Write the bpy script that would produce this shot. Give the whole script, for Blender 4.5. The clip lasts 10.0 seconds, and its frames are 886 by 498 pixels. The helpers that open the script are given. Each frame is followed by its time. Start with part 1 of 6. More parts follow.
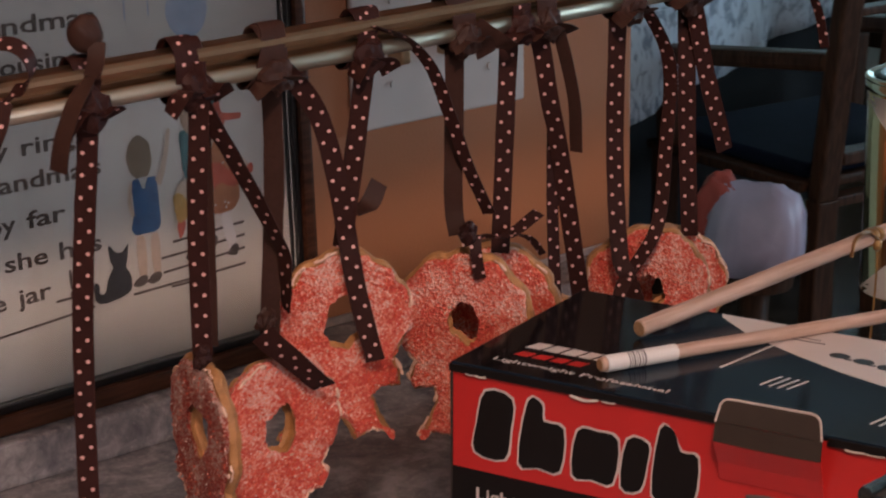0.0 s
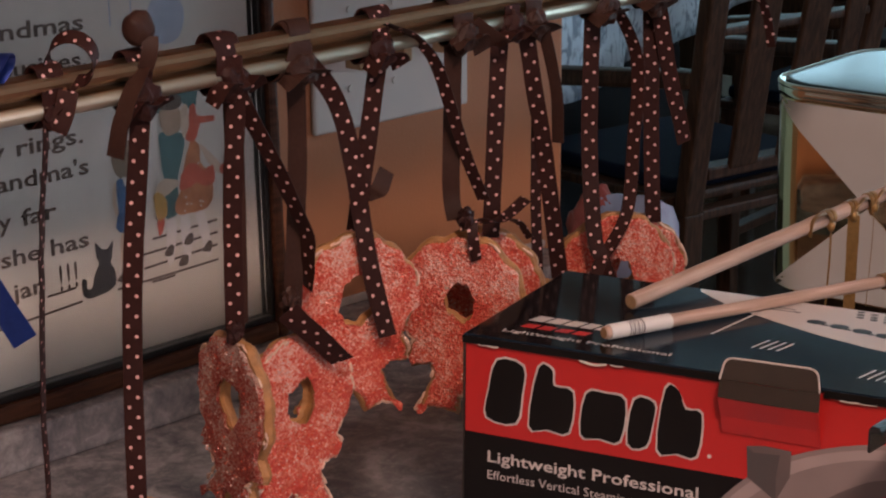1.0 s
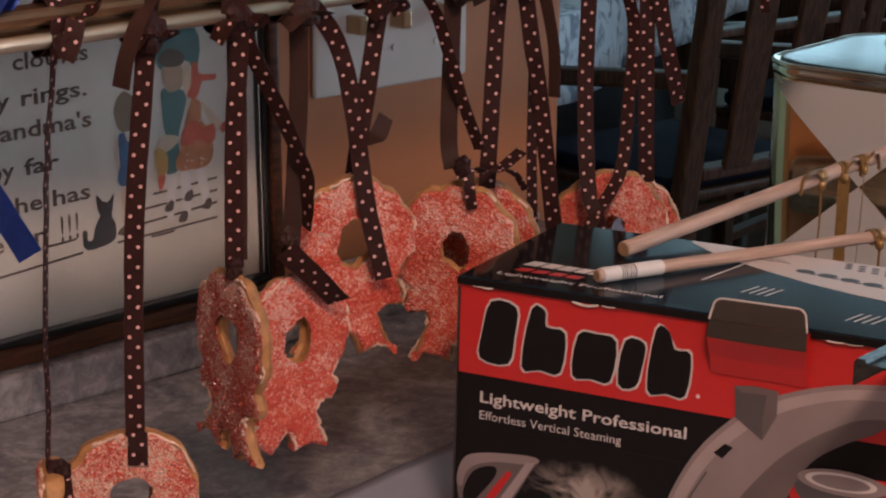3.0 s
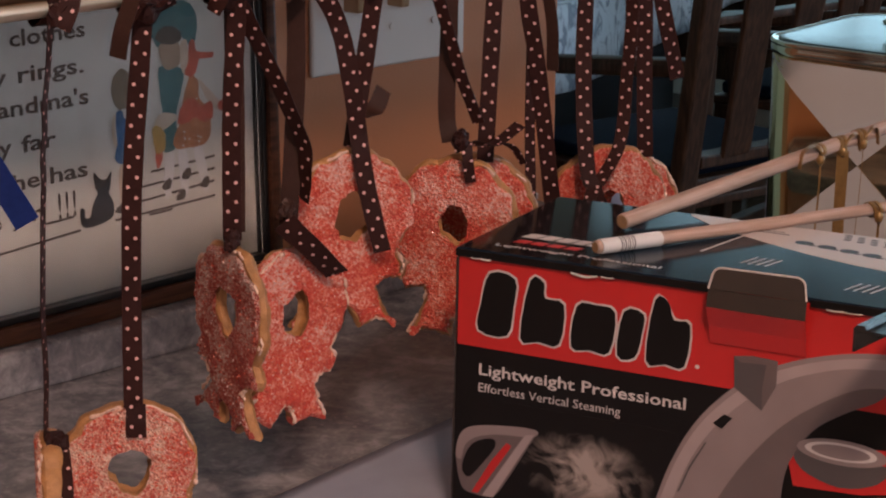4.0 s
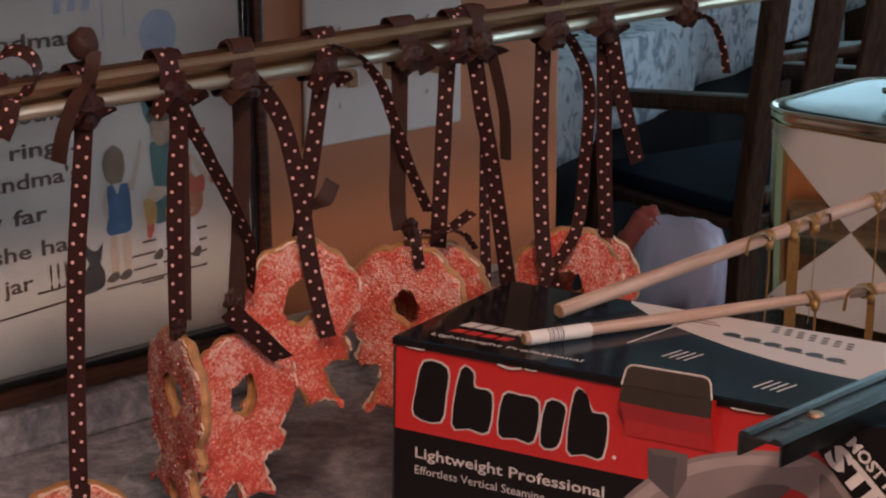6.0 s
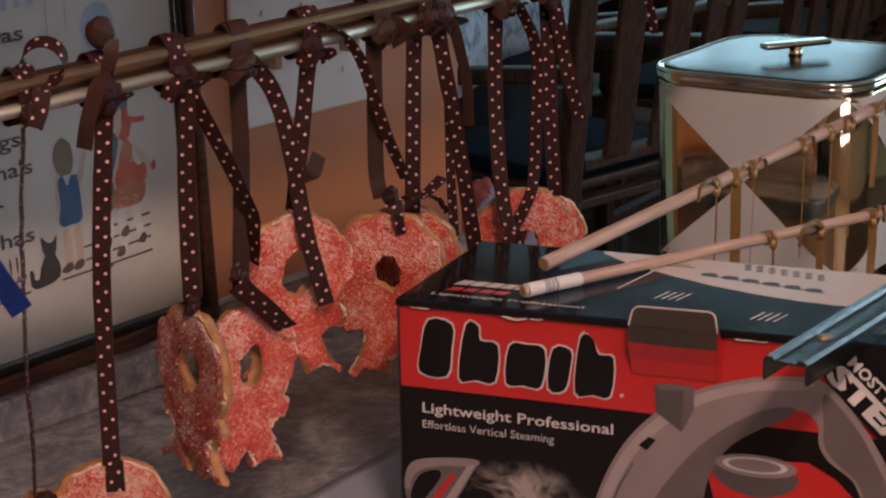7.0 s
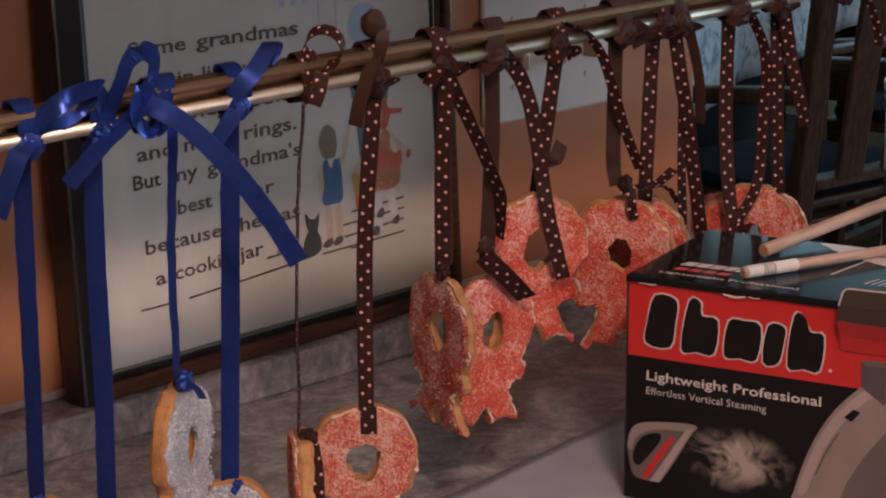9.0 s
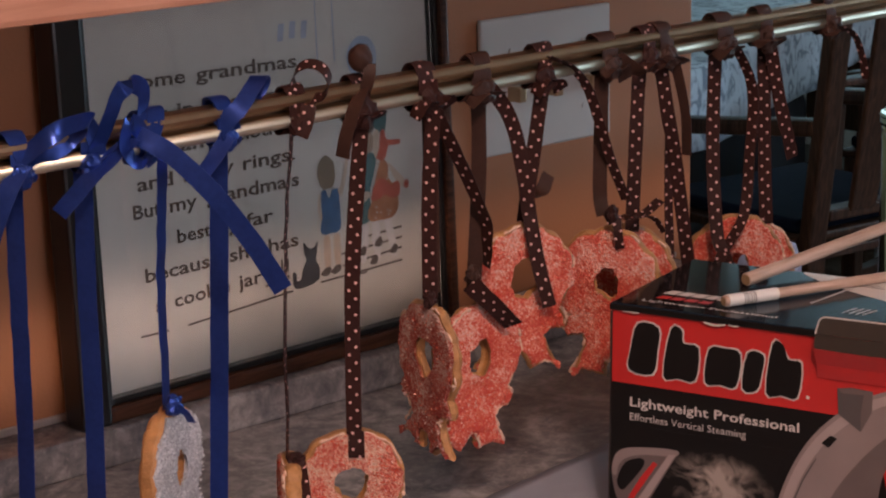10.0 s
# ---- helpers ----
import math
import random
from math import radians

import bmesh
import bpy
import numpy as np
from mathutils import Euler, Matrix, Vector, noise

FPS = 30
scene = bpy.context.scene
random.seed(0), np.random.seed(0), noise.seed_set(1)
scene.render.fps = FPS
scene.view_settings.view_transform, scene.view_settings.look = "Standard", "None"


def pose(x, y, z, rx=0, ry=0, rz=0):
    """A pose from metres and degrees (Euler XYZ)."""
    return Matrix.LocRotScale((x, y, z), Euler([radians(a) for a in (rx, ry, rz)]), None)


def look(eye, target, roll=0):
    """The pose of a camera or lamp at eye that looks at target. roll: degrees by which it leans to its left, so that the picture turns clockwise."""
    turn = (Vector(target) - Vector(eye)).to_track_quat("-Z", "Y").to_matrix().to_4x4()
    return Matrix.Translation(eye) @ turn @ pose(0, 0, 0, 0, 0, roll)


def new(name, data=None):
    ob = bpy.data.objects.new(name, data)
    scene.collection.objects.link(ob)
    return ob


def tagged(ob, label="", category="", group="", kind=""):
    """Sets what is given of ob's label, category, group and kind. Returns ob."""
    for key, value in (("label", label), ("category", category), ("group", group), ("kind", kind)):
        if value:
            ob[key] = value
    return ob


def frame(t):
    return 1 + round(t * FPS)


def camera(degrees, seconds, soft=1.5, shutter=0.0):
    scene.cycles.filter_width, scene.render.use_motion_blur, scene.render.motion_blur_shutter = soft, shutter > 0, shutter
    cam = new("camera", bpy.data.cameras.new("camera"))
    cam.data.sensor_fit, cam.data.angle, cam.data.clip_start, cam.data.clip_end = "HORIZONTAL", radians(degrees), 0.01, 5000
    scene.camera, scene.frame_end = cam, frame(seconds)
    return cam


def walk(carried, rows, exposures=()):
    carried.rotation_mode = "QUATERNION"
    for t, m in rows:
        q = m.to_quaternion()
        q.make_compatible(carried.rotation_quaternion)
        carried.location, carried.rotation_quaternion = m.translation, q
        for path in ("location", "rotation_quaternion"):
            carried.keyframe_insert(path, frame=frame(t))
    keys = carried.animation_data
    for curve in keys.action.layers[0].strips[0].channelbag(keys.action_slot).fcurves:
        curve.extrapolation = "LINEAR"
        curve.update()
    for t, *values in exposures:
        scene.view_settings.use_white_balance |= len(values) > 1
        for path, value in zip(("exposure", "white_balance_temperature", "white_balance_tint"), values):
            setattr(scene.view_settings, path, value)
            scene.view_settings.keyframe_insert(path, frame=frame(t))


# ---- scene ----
# ---- camera ----
cam = camera(24.0, 10.0, soft=2.1, shutter=0.35)
PATH = [
    (0, (-0.9026, -1.1371, 1.4017), (-0.1594, -0.2601, 1.0572), -0.92),
    (0.5, (-1.0033, -1.1371, 1.4019), (-0.2027, -0.3087, 1.0659), -0.79),
    (1, (-1.0347, -1.1313, 1.3987), (-0.2115, -0.3217, 1.0717), -0.38),
    (1.5, (-1.0508, -1.1400, 1.3876), (-0.2350, -0.3185, 1.0718), -0.00),
    (2, (-1.0439, -1.1661, 1.3750), (-0.2155, -0.3549, 1.0655), -0.10),
    (2.5, (-1.0460, -1.1716, 1.3681), (-0.2128, -0.3667, 1.0552), -0.05),
    (3, (-1.0576, -1.1522, 1.3633), (-0.2298, -0.3428, 1.0476), 0.66),
    (3.2, (-1.0601, -1.1504, 1.3570), (-0.2332, -0.3390, 1.0443), 0.57),
    (4.3, (-1.0553, -1.1558, 1.3497), (-0.2271, -0.3504, 1.0250), 0.59),
    (4.5, (-1.0463, -1.1589, 1.3625), (-0.2272, -0.3489, 1.0264), 0.22),
    (5, (-1.0417, -1.1785, 1.3886), (-0.2209, -0.3652, 1.0648), -0.68),
    (5.2, (-1.0387, -1.1904, 1.3987), (-0.2162, -0.3768, 1.0801), -1.03),
    (6.3, (-1.0046, -1.2637, 1.4124), (-0.2382, -0.3964, 1.0956), 0.52),
    (6.5, (-1.0383, -1.2495, 1.4120), (-0.2221, -0.4287, 1.0955), -0.68),
    (6.7, (-1.0984, -1.2239, 1.4073), (-0.2317, -0.4554, 1.0937), -0.40),
    (7, (-1.1521, -1.1924, 1.4130), (-0.2770, -0.4378, 1.0894), -1.76),
    (7.3, (-1.1887, -1.1927, 1.4039), (-0.3003, -0.4519, 1.0845), -1.88),
    (7.5, (-1.1948, -1.2091, 1.4195), (-0.3291, -0.4453, 1.0925), -1.81),
    (8, (-1.2233, -1.2472, 1.4200), (-0.4000, -0.4311, 1.1100), -1.44),
    (8.5, (-1.2496, -1.2620, 1.4179), (-0.4450, -0.4255, 1.1131), -1.30),
    (9, (-1.2523, -1.2822, 1.4189), (-0.4662, -0.4290, 1.1120), -1.12),
    (9.5, (-1.2462, -1.3084, 1.4196), (-0.4665, -0.4477, 1.1174), -1.19),
    (10, (-1.2523, -1.3259, 1.4261), (-0.4766, -0.4575, 1.1360), -1.21),
]
walk(cam, [(t, look(e, a, r)) for t, e, a, r in PATH])

# ---- light ----
scene.view_settings.exposure = 0.09
world = bpy.data.worlds.new("world")
scene.world = world
world.use_nodes = True
wn = world.node_tree
sky = wn.nodes.new("ShaderNodeTexSky")
sky.sky_type, sky.sun_disc = "NISHITA", False
sky.sun_elevation, sky.sun_rotation = radians(35), radians(200)
wn.links.new(sky.outputs[0], wn.nodes["Background"].inputs[0])
wn.nodes["Background"].inputs[1].default_value = 0.1


def lamp(name, m, energy, size, size_y, colour):
    data = bpy.data.lights.new(name, "AREA")
    data.shape, data.size, data.size_y, data.energy, data.color = "RECTANGLE", size, size_y, energy, colour
    ob = new(name, data)
    ob.matrix_world = m
    return ob


# daylight from garden door, added dining and kitchen windows; warm added ceiling lamp, unseen
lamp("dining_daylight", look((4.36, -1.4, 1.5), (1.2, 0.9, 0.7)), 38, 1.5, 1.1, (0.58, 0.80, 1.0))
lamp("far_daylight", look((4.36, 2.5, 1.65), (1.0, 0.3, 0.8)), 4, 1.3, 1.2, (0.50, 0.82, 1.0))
lamp("added_kitchen_daylight", look((-0.6, -3.36, 1.6), (-0.4, 0.0, 1.1)), 17, 1.3, 0.9, (0.93, 0.865, 1.0))
lamp("added_ceiling_lamp_light", look((-1.15, -1.56, 2.36), (-0.6, -0.5, 0.9)), 34, 0.27, 0.27, (1.0, 0.675, 0.565))

# ---- materials ----


def mat(name, colour, rough=0.5, metal=0.0, vary=0.15, scale=30.0, bump=0.0, bump_scale=200.0, spec=0.5):
    """A principled material with colour variation at two scales and fine relief."""
    m = bpy.data.materials.new(name)
    m.use_nodes = True
    nt = m.node_tree
    b = nt.nodes["Principled BSDF"]
    b.inputs["Roughness"].default_value, b.inputs["Metallic"].default_value = rough, metal
    b.inputs["Specular IOR Level"].default_value = spec
    tc = nt.nodes.new("ShaderNodeTexCoord")
    big, fine = nt.nodes.new("ShaderNodeTexNoise"), nt.nodes.new("ShaderNodeTexNoise")
    big.inputs["Scale"].default_value, fine.inputs["Scale"].default_value = scale * 0.15, scale
    big.inputs["Detail"].default_value, fine.inputs["Detail"].default_value = 4, 6
    for n in (big, fine):
        nt.links.new(tc.outputs["Object"], n.inputs["Vector"])
    both = nt.nodes.new("ShaderNodeMath")
    both.operation = "ADD"
    nt.links.new(big.outputs["Fac"], both.inputs[0])
    nt.links.new(fine.outputs["Fac"], both.inputs[1])
    ramp = nt.nodes.new("ShaderNodeMapRange")
    ramp.inputs["From Min"].default_value, ramp.inputs["From Max"].default_value = 0.6, 1.4
    nt.links.new(both.outputs[0], ramp.inputs["Value"])
    mix = nt.nodes.new("ShaderNodeMix")
    mix.data_type = "RGBA"
    mix.inputs["A"].default_value = (*[c * (1 - vary) for c in colour], 1)
    mix.inputs["B"].default_value = (*[min(1, c * (1 + vary)) for c in colour], 1)
    nt.links.new(ramp.outputs[0], mix.inputs["Factor"])
    nt.links.new(mix.outputs["Result"], b.inputs["Base Color"])
    if bump:
        bn = nt.nodes.new("ShaderNodeTexNoise")
        bn.inputs["Scale"].default_value, bn.inputs["Detail"].default_value = bump_scale, 5
        nt.links.new(tc.outputs["Object"], bn.inputs["Vector"])
        bp = nt.nodes.new("ShaderNodeBump")
        bp.inputs["Strength"].default_value, bp.inputs["Distance"].default_value = bump, 0.002
        nt.links.new(bn.outputs["Fac"], bp.inputs["Height"])
        nt.links.new(bp.outputs[0], b.inputs["Normal"])
    return m


def wood(name, dark, light, rough=0.4, along=(1, 14, 14), scale=14.0):
    m = mat(name, dark, rough)
    nt = m.node_tree
    b = nt.nodes["Principled BSDF"]
    tc, mp = nt.nodes.new("ShaderNodeTexCoord"), nt.nodes.new("ShaderNodeMapping")
    mp.inputs["Scale"].default_value = along
    n = nt.nodes.new("ShaderNodeTexNoise")
    n.inputs["Scale"].default_value, n.inputs["Detail"].default_value, n.inputs["Distortion"].default_value = scale, 8, 0.6
    cr = nt.nodes.new("ShaderNodeValToRGB")
    cr.color_ramp.elements[0].position, cr.color_ramp.elements[1].position = 0.35, 0.7
    cr.color_ramp.elements[0].color, cr.color_ramp.elements[1].color = (*dark, 1), (*light, 1)
    nt.links.new(tc.outputs["Object"], mp.inputs["Vector"])
    nt.links.new(mp.outputs[0], n.inputs["Vector"])
    nt.links.new(n.outputs["Fac"], cr.inputs["Fac"])
    nt.links.new(cr.outputs[0], b.inputs["Base Color"])
    bp = nt.nodes.new("ShaderNodeBump")
    bp.inputs["Strength"].default_value, bp.inputs["Distance"].default_value = 0.15, 0.001
    nt.links.new(n.outputs["Fac"], bp.inputs["Height"])
    nt.links.new(bp.outputs[0], b.inputs["Normal"])
    return m


def dull(m, spec):
    m.node_tree.nodes["Principled BSDF"].inputs["Specular IOR Level"].default_value = spec
    return m


def math_node(nt, op, a, b=None):
    n = nt.nodes.new("ShaderNodeMath")
    n.operation = op
    for i, v in enumerate((a, b)):
        if v is None:
            continue
        if isinstance(v, (int, float)):
            n.inputs[i].default_value = v
        else:
            nt.links.new(v, n.inputs[i])
    return n.outputs[0]


def dotted_satin():
    """Brown satin with two staggered columns of small pink dots, laid out along the ribbon in metres."""
    m = mat("brown_dotted_ribbon", (0.030, 0.010, 0.008), 0.55, vary=0.25, scale=300, spec=0.16)
    nt = m.node_tree
    b = nt.nodes["Principled BSDF"]
    base = b.inputs["Base Color"].links[0].from_socket
    uv, sep = nt.nodes.new("ShaderNodeUVMap"), nt.nodes.new("ShaderNodeSeparateXYZ")
    nt.links.new(uv.outputs[0], sep.inputs[0])
    u, v = sep.outputs[0], sep.outputs[1]
    side = math_node(nt, "GREATER_THAN", u, 0.0)
    period = 0.0106
    row = math_node(nt, "ADD", math_node(nt, "DIVIDE", v, period), math_node(nt, "MULTIPLY", side, 0.5))
    dv = math_node(nt, "MULTIPLY", math_node(nt, "SUBTRACT", math_node(nt, "FRACT", row), 0.5), period)
    du = math_node(nt, "SUBTRACT", math_node(nt, "ABSOLUTE", u), 0.0022)
    d = math_node(nt, "SQRT", math_node(nt, "ADD", math_node(nt, "POWER", math_node(nt, "ABSOLUTE", du), 2.0), math_node(nt, "POWER", math_node(nt, "ABSOLUTE", dv), 2.0)))
    dot = math_node(nt, "LESS_THAN", d, 0.00095)
    mix = nt.nodes.new("ShaderNodeMix")
    mix.data_type = "RGBA"
    nt.links.new(dot, mix.inputs["Factor"])
    nt.links.new(base, mix.inputs["A"])
    mix.inputs["B"].default_value = (0.74, 0.42, 0.38, 1)
    nt.links.new(mix.outputs["Result"], b.inputs["Base Color"])
    return m


def satin(name, colour):
    """Ribbon satin: dark in its folds, with a soft pale sheen and slight creases."""
    m = mat(name, colour, 0.30, 0.70, vary=0.15, scale=300, bump=0.22, bump_scale=70)
    b = m.node_tree.nodes["Principled BSDF"]
    b.inputs["Sheen Weight"].default_value, b.inputs["Sheen Roughness"].default_value = 0.12, 0.3
    b.inputs["Sheen Tint"].default_value = (0.40, 0.52, 1.0, 1)
    return m


def sugar_icing(name, deep, middle, pale, share=0.5, rough=0.42):
    """Icing thick with coloured sugar: single grains, larger pale patches, and a grainy relief."""
    m = mat(name, deep, rough)
    nt = m.node_tree
    b = nt.nodes["Principled BSDF"]
    tc = nt.nodes.new("ShaderNodeTexCoord")
    vo = nt.nodes.new("ShaderNodeTexVoronoi")
    vo.inputs["Scale"].default_value = 820
    patches, clump, streak = (nt.nodes.new("ShaderNodeTexNoise") for _ in range(3))
    for n, size, detail in ((patches, 55, 5), (clump, 330, 4), (streak, 620, 2)):
        n.inputs["Scale"].default_value, n.inputs["Detail"].default_value = size, detail
        n.inputs["Roughness"].default_value = 0.62
    streak.inputs["Distortion"].default_value = 1.6
    for n in (vo, patches, clump, streak):
        nt.links.new(tc.outputs["Object"], n.inputs["Vector"])
    sep = nt.nodes.new("ShaderNodeSeparateColor")
    nt.links.new(vo.outputs["Color"], sep.inputs[0])
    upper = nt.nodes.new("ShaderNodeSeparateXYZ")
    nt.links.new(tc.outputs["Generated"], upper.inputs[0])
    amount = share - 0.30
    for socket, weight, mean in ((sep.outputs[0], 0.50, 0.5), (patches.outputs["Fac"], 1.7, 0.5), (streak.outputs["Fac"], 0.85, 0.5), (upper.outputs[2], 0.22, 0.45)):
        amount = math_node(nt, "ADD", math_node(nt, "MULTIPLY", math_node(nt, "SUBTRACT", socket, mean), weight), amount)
    cr = nt.nodes.new("ShaderNodeValToRGB")
    e = cr.color_ramp.elements
    e[0].position, e[0].color = 0.10, (*deep, 1)
    e[1].position, e[1].color = 0.62, (*pale, 1)
    e.new(0.30).color = (*middle, 1)
    nt.links.new(amount, cr.inputs["Fac"])
    nt.links.new(cr.outputs[0], b.inputs["Base Color"])
    bp = nt.nodes.new("ShaderNodeBump")
    bp.inputs["Strength"].default_value, bp.inputs["Distance"].default_value = 0.9, 0.0014
    nt.links.new(math_node(nt, "ADD", vo.outputs["Distance"], math_node(nt, "MULTIPLY", clump.outputs["Fac"], 2.0)), bp.inputs["Height"])
    nt.links.new(bp.outputs[0], b.inputs["Normal"])
    return m


def stone():
    """Grey mottled laminate with a low polish."""
    m = mat("mottled_stone", (0.2, 0.19, 0.19), 0.21, vary=0.3, scale=25)
    nt = m.node_tree
    b = nt.nodes["Principled BSDF"]
    tc = nt.nodes.new("ShaderNodeTexCoord")
    a, c = nt.nodes.new("ShaderNodeTexNoise"), nt.nodes.new("ShaderNodeTexNoise")
    for n, s, dist in ((a, 15, 1.0), (c, 75, 0.8)):
        n.inputs["Scale"].default_value, n.inputs["Detail"].default_value, n.inputs["Distortion"].default_value = s, 8, dist
        n.inputs["Roughness"].default_value = 0.65
        nt.links.new(tc.outputs["Object"], n.inputs["Vector"])
    cr = nt.nodes.new("ShaderNodeValToRGB")
    e = cr.color_ramp.elements
    e[0].position, e[0].color = 0.38, (0.11, 0.108, 0.120, 1)
    e[1].position, e[1].color = 0.63, (0.40, 0.375, 0.365, 1)
    mid = e.new(0.50)
    mid.color = (0.215, 0.200, 0.205, 1)
    s = math_node(nt, "ADD", math_node(nt, "MULTIPLY", a.outputs["Fac"], 0.6), math_node(nt, "MULTIPLY", c.outputs["Fac"], 0.4))
    nt.links.new(s, cr.inputs["Fac"])
    fleck = nt.nodes.new("ShaderNodeTexNoise")
    fleck.inputs["Scale"].default_value, fleck.inputs["Detail"].default_value = 240, 3
    nt.links.new(tc.outputs["Object"], fleck.inputs["Vector"])
    spots = nt.nodes.new("ShaderNodeMapRange")
    spots.inputs["From Min"].default_value, spots.inputs["From Max"].default_value = 0.60, 0.70
    spots.inputs["To Max"].default_value = 0.30
    nt.links.new(fleck.outputs["Fac"], spots.inputs["Value"])
    mix = nt.nodes.new("ShaderNodeMix")
    mix.data_type = "RGBA"
    mix.inputs["B"].default_value = (0.50, 0.44, 0.42, 1)
    nt.links.new(spots.outputs[0], mix.inputs["Factor"])
    nt.links.new(cr.outputs[0], mix.inputs["A"])
    nt.links.new(mix.outputs["Result"], b.inputs["Base Color"])
    return m


TAN = mat("tan_wall_paint", (0.46, 0.197, 0.094), 0.6, vary=0.06, scale=6, bump=0.15, bump_scale=350)
SAGE = mat("pale_sage_wall_paint", (0.52, 0.56, 0.46), 0.65, vary=0.06, scale=6, bump=0.12, bump_scale=350)
CREAM = mat("cream_wall_paint", (0.55, 0.45, 0.36), 0.65, vary=0.06, scale=6, bump=0.12, bump_scale=350)
STONE = stone()
CAULK = mat("pale_caulk", (0.50, 0.41, 0.37), 0.5, vary=0.3, scale=70, bump=0.3, bump_scale=160)
BRASS = mat("worn_brass", (0.47, 0.31, 0.19), 0.36, 1.0, vary=0.16, scale=60, bump=0.04)
CHAMPAGNE = mat("pale_champagne_metal", (0.60, 0.54, 0.42), 0.42, 1.0, vary=0.14, scale=60, bump=0.06)
STEEL = mat("galvanised_steel", (0.105, 0.110, 0.105), 0.26, 1.0, vary=0.25, scale=80, bump=0.10)
DOTS = dotted_satin()
BROWN = mat("plain_brown_ribbon", (0.040, 0.018, 0.013), 0.5, vary=0.2, scale=400, spec=0.2)
BLUE = satin("royal_blue_ribbon", (0.022, 0.050, 0.240))
GOLD = mat("gold_ribbon", (0.33, 0.185, 0.065), 0.30, 0.45, vary=0.25, scale=300)
COOKIE = mat("baked_cookie", (0.43, 0.205, 0.075), 0.55, vary=0.4, scale=160, bump=0.5, bump_scale=500)
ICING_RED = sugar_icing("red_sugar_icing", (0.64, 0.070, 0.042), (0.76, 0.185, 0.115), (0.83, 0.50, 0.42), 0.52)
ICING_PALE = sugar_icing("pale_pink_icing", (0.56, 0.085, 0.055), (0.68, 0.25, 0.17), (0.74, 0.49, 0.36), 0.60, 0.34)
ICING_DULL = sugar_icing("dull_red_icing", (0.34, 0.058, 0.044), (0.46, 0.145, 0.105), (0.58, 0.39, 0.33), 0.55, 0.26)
ICING_WHITE = sugar_icing("white_sugar_icing", (0.36, 0.38, 0.41), (0.52, 0.54, 0.57), (0.76, 0.77, 0.81), 0.5)
ICING_EDGE = mat("white_icing_edge", (0.74, 0.50, 0.38), 0.25, vary=0.3, scale=200, bump=0.3)
DOWEL = wood("pale_dowel_wood", (0.38, 0.25, 0.18), (0.56, 0.40, 0.32), 0.55, (30, 30, 2), 10)
PAPER = mat("white_label_paper", (0.72, 0.70, 0.66), 0.6, vary=0.05)
FRAME = wood("dark_frame_wood", (0.045, 0.018, 0.010), (0.10, 0.040, 0.022), 0.35, (2, 20, 20), 12)
dull(FRAME, 0.25)
BLACK = mat("black_lacquer_and_shade", (0.012, 0.011, 0.011), 0.3, vary=0.2)
CLOTH = mat("embroidery_linen", (0.55, 0.515, 0.455), 0.85, vary=0.05, scale=900, bump=0.35, bump_scale=1500)
THREAD = mat("dark_embroidery_thread", (0.085, 0.062, 0.048), 0.8, vary=0.3, scale=800)
PLATE = mat("white_plate", (0.66, 0.64, 0.60), 0.4, vary=0.04)
RED = mat("red_print", (0.52, 0.022, 0.020), 0.32, vary=0.06, scale=40)
BLACKPRINT = mat("black_print", (0.008, 0.0065, 0.006), 0.34, vary=0.2, scale=40, spec=0.22)
NAVY = mat("navy_print", (0.010, 0.020, 0.032), 0.12, vary=0.12, scale=30, spec=0.10)
LIDBLACK = mat("glossy_black_print", (0.008, 0.007, 0.008), 0.10, vary=0.1, scale=30, spec=0.12)
WHITEPRINT = mat("white_print", (0.62, 0.56, 0.52), 0.4, vary=0.04)
IRONGREY = mat("grey_print", (0.255, 0.198, 0.186), 0.35, vary=0.2, scale=20)
IRONDARK = mat("dark_grey_print", (0.085, 0.072, 0.070), 0.35, vary=0.2, scale=20)
IRONLIGHT = mat("pale_grey_print", (0.36, 0.285, 0.268), 0.35, vary=0.15, scale=30)
IRONSHADE = mat("mid_grey_print", (0.135, 0.102, 0.096), 0.35, vary=0.2, scale=30)
CARD = mat("grey_card", (0.030, 0.021, 0.015), 0.6, vary=0.2, scale=90)
CARDEDGE = mat("torn_card_edge", (0.55, 0.48, 0.42), 0.85, vary=0.15, scale=400)
TINWHITE = mat("white_enamel", (0.60, 0.57, 0.53), 0.22, vary=0.04)
TINBRASS = mat("mirror_brass", (0.78, 0.61, 0.38), 0.07, 1.0, vary=0.05, scale=10)
RIM = mat("pale_mirror_brass", (0.80, 0.75, 0.62), 0.08, 1.0, vary=0.05, scale=10)
LID = mat("polished_lid", (0.055, 0.058, 0.055), 0.20, 1.0, vary=0.15, scale=14, bump=0.03, bump_scale=12)
CHAIRWOOD = dull(wood("dark_chair_wood", (0.030, 0.014, 0.008), (0.080, 0.036, 0.020), 0.5, (14, 14, 1.5), 10), 0.18)
SEAT = mat("black_seat_cushion", (0.008, 0.009, 0.012), 0.8, vary=0.3, scale=60)
NAVYCLOTH = mat("navy_cushion_cloth", (0.004, 0.008, 0.020), 0.9, vary=0.3, scale=60, bump=0.2, spec=0.15)
CABINET = wood("salmon_cabinet_wood", (0.42, 0.19, 0.12), (0.55, 0.28, 0.19), 0.4, (1.5, 14, 14), 8)
VINYL = mat("tan_floor_vinyl", (0.34, 0.24, 0.16), 0.4, vary=0.12, scale=12)
FLOORWOOD = wood("brown_floor_wood", (0.030, 0.018, 0.012), (0.075, 0.044, 0.028), 0.16, (2, 16, 16), 6)
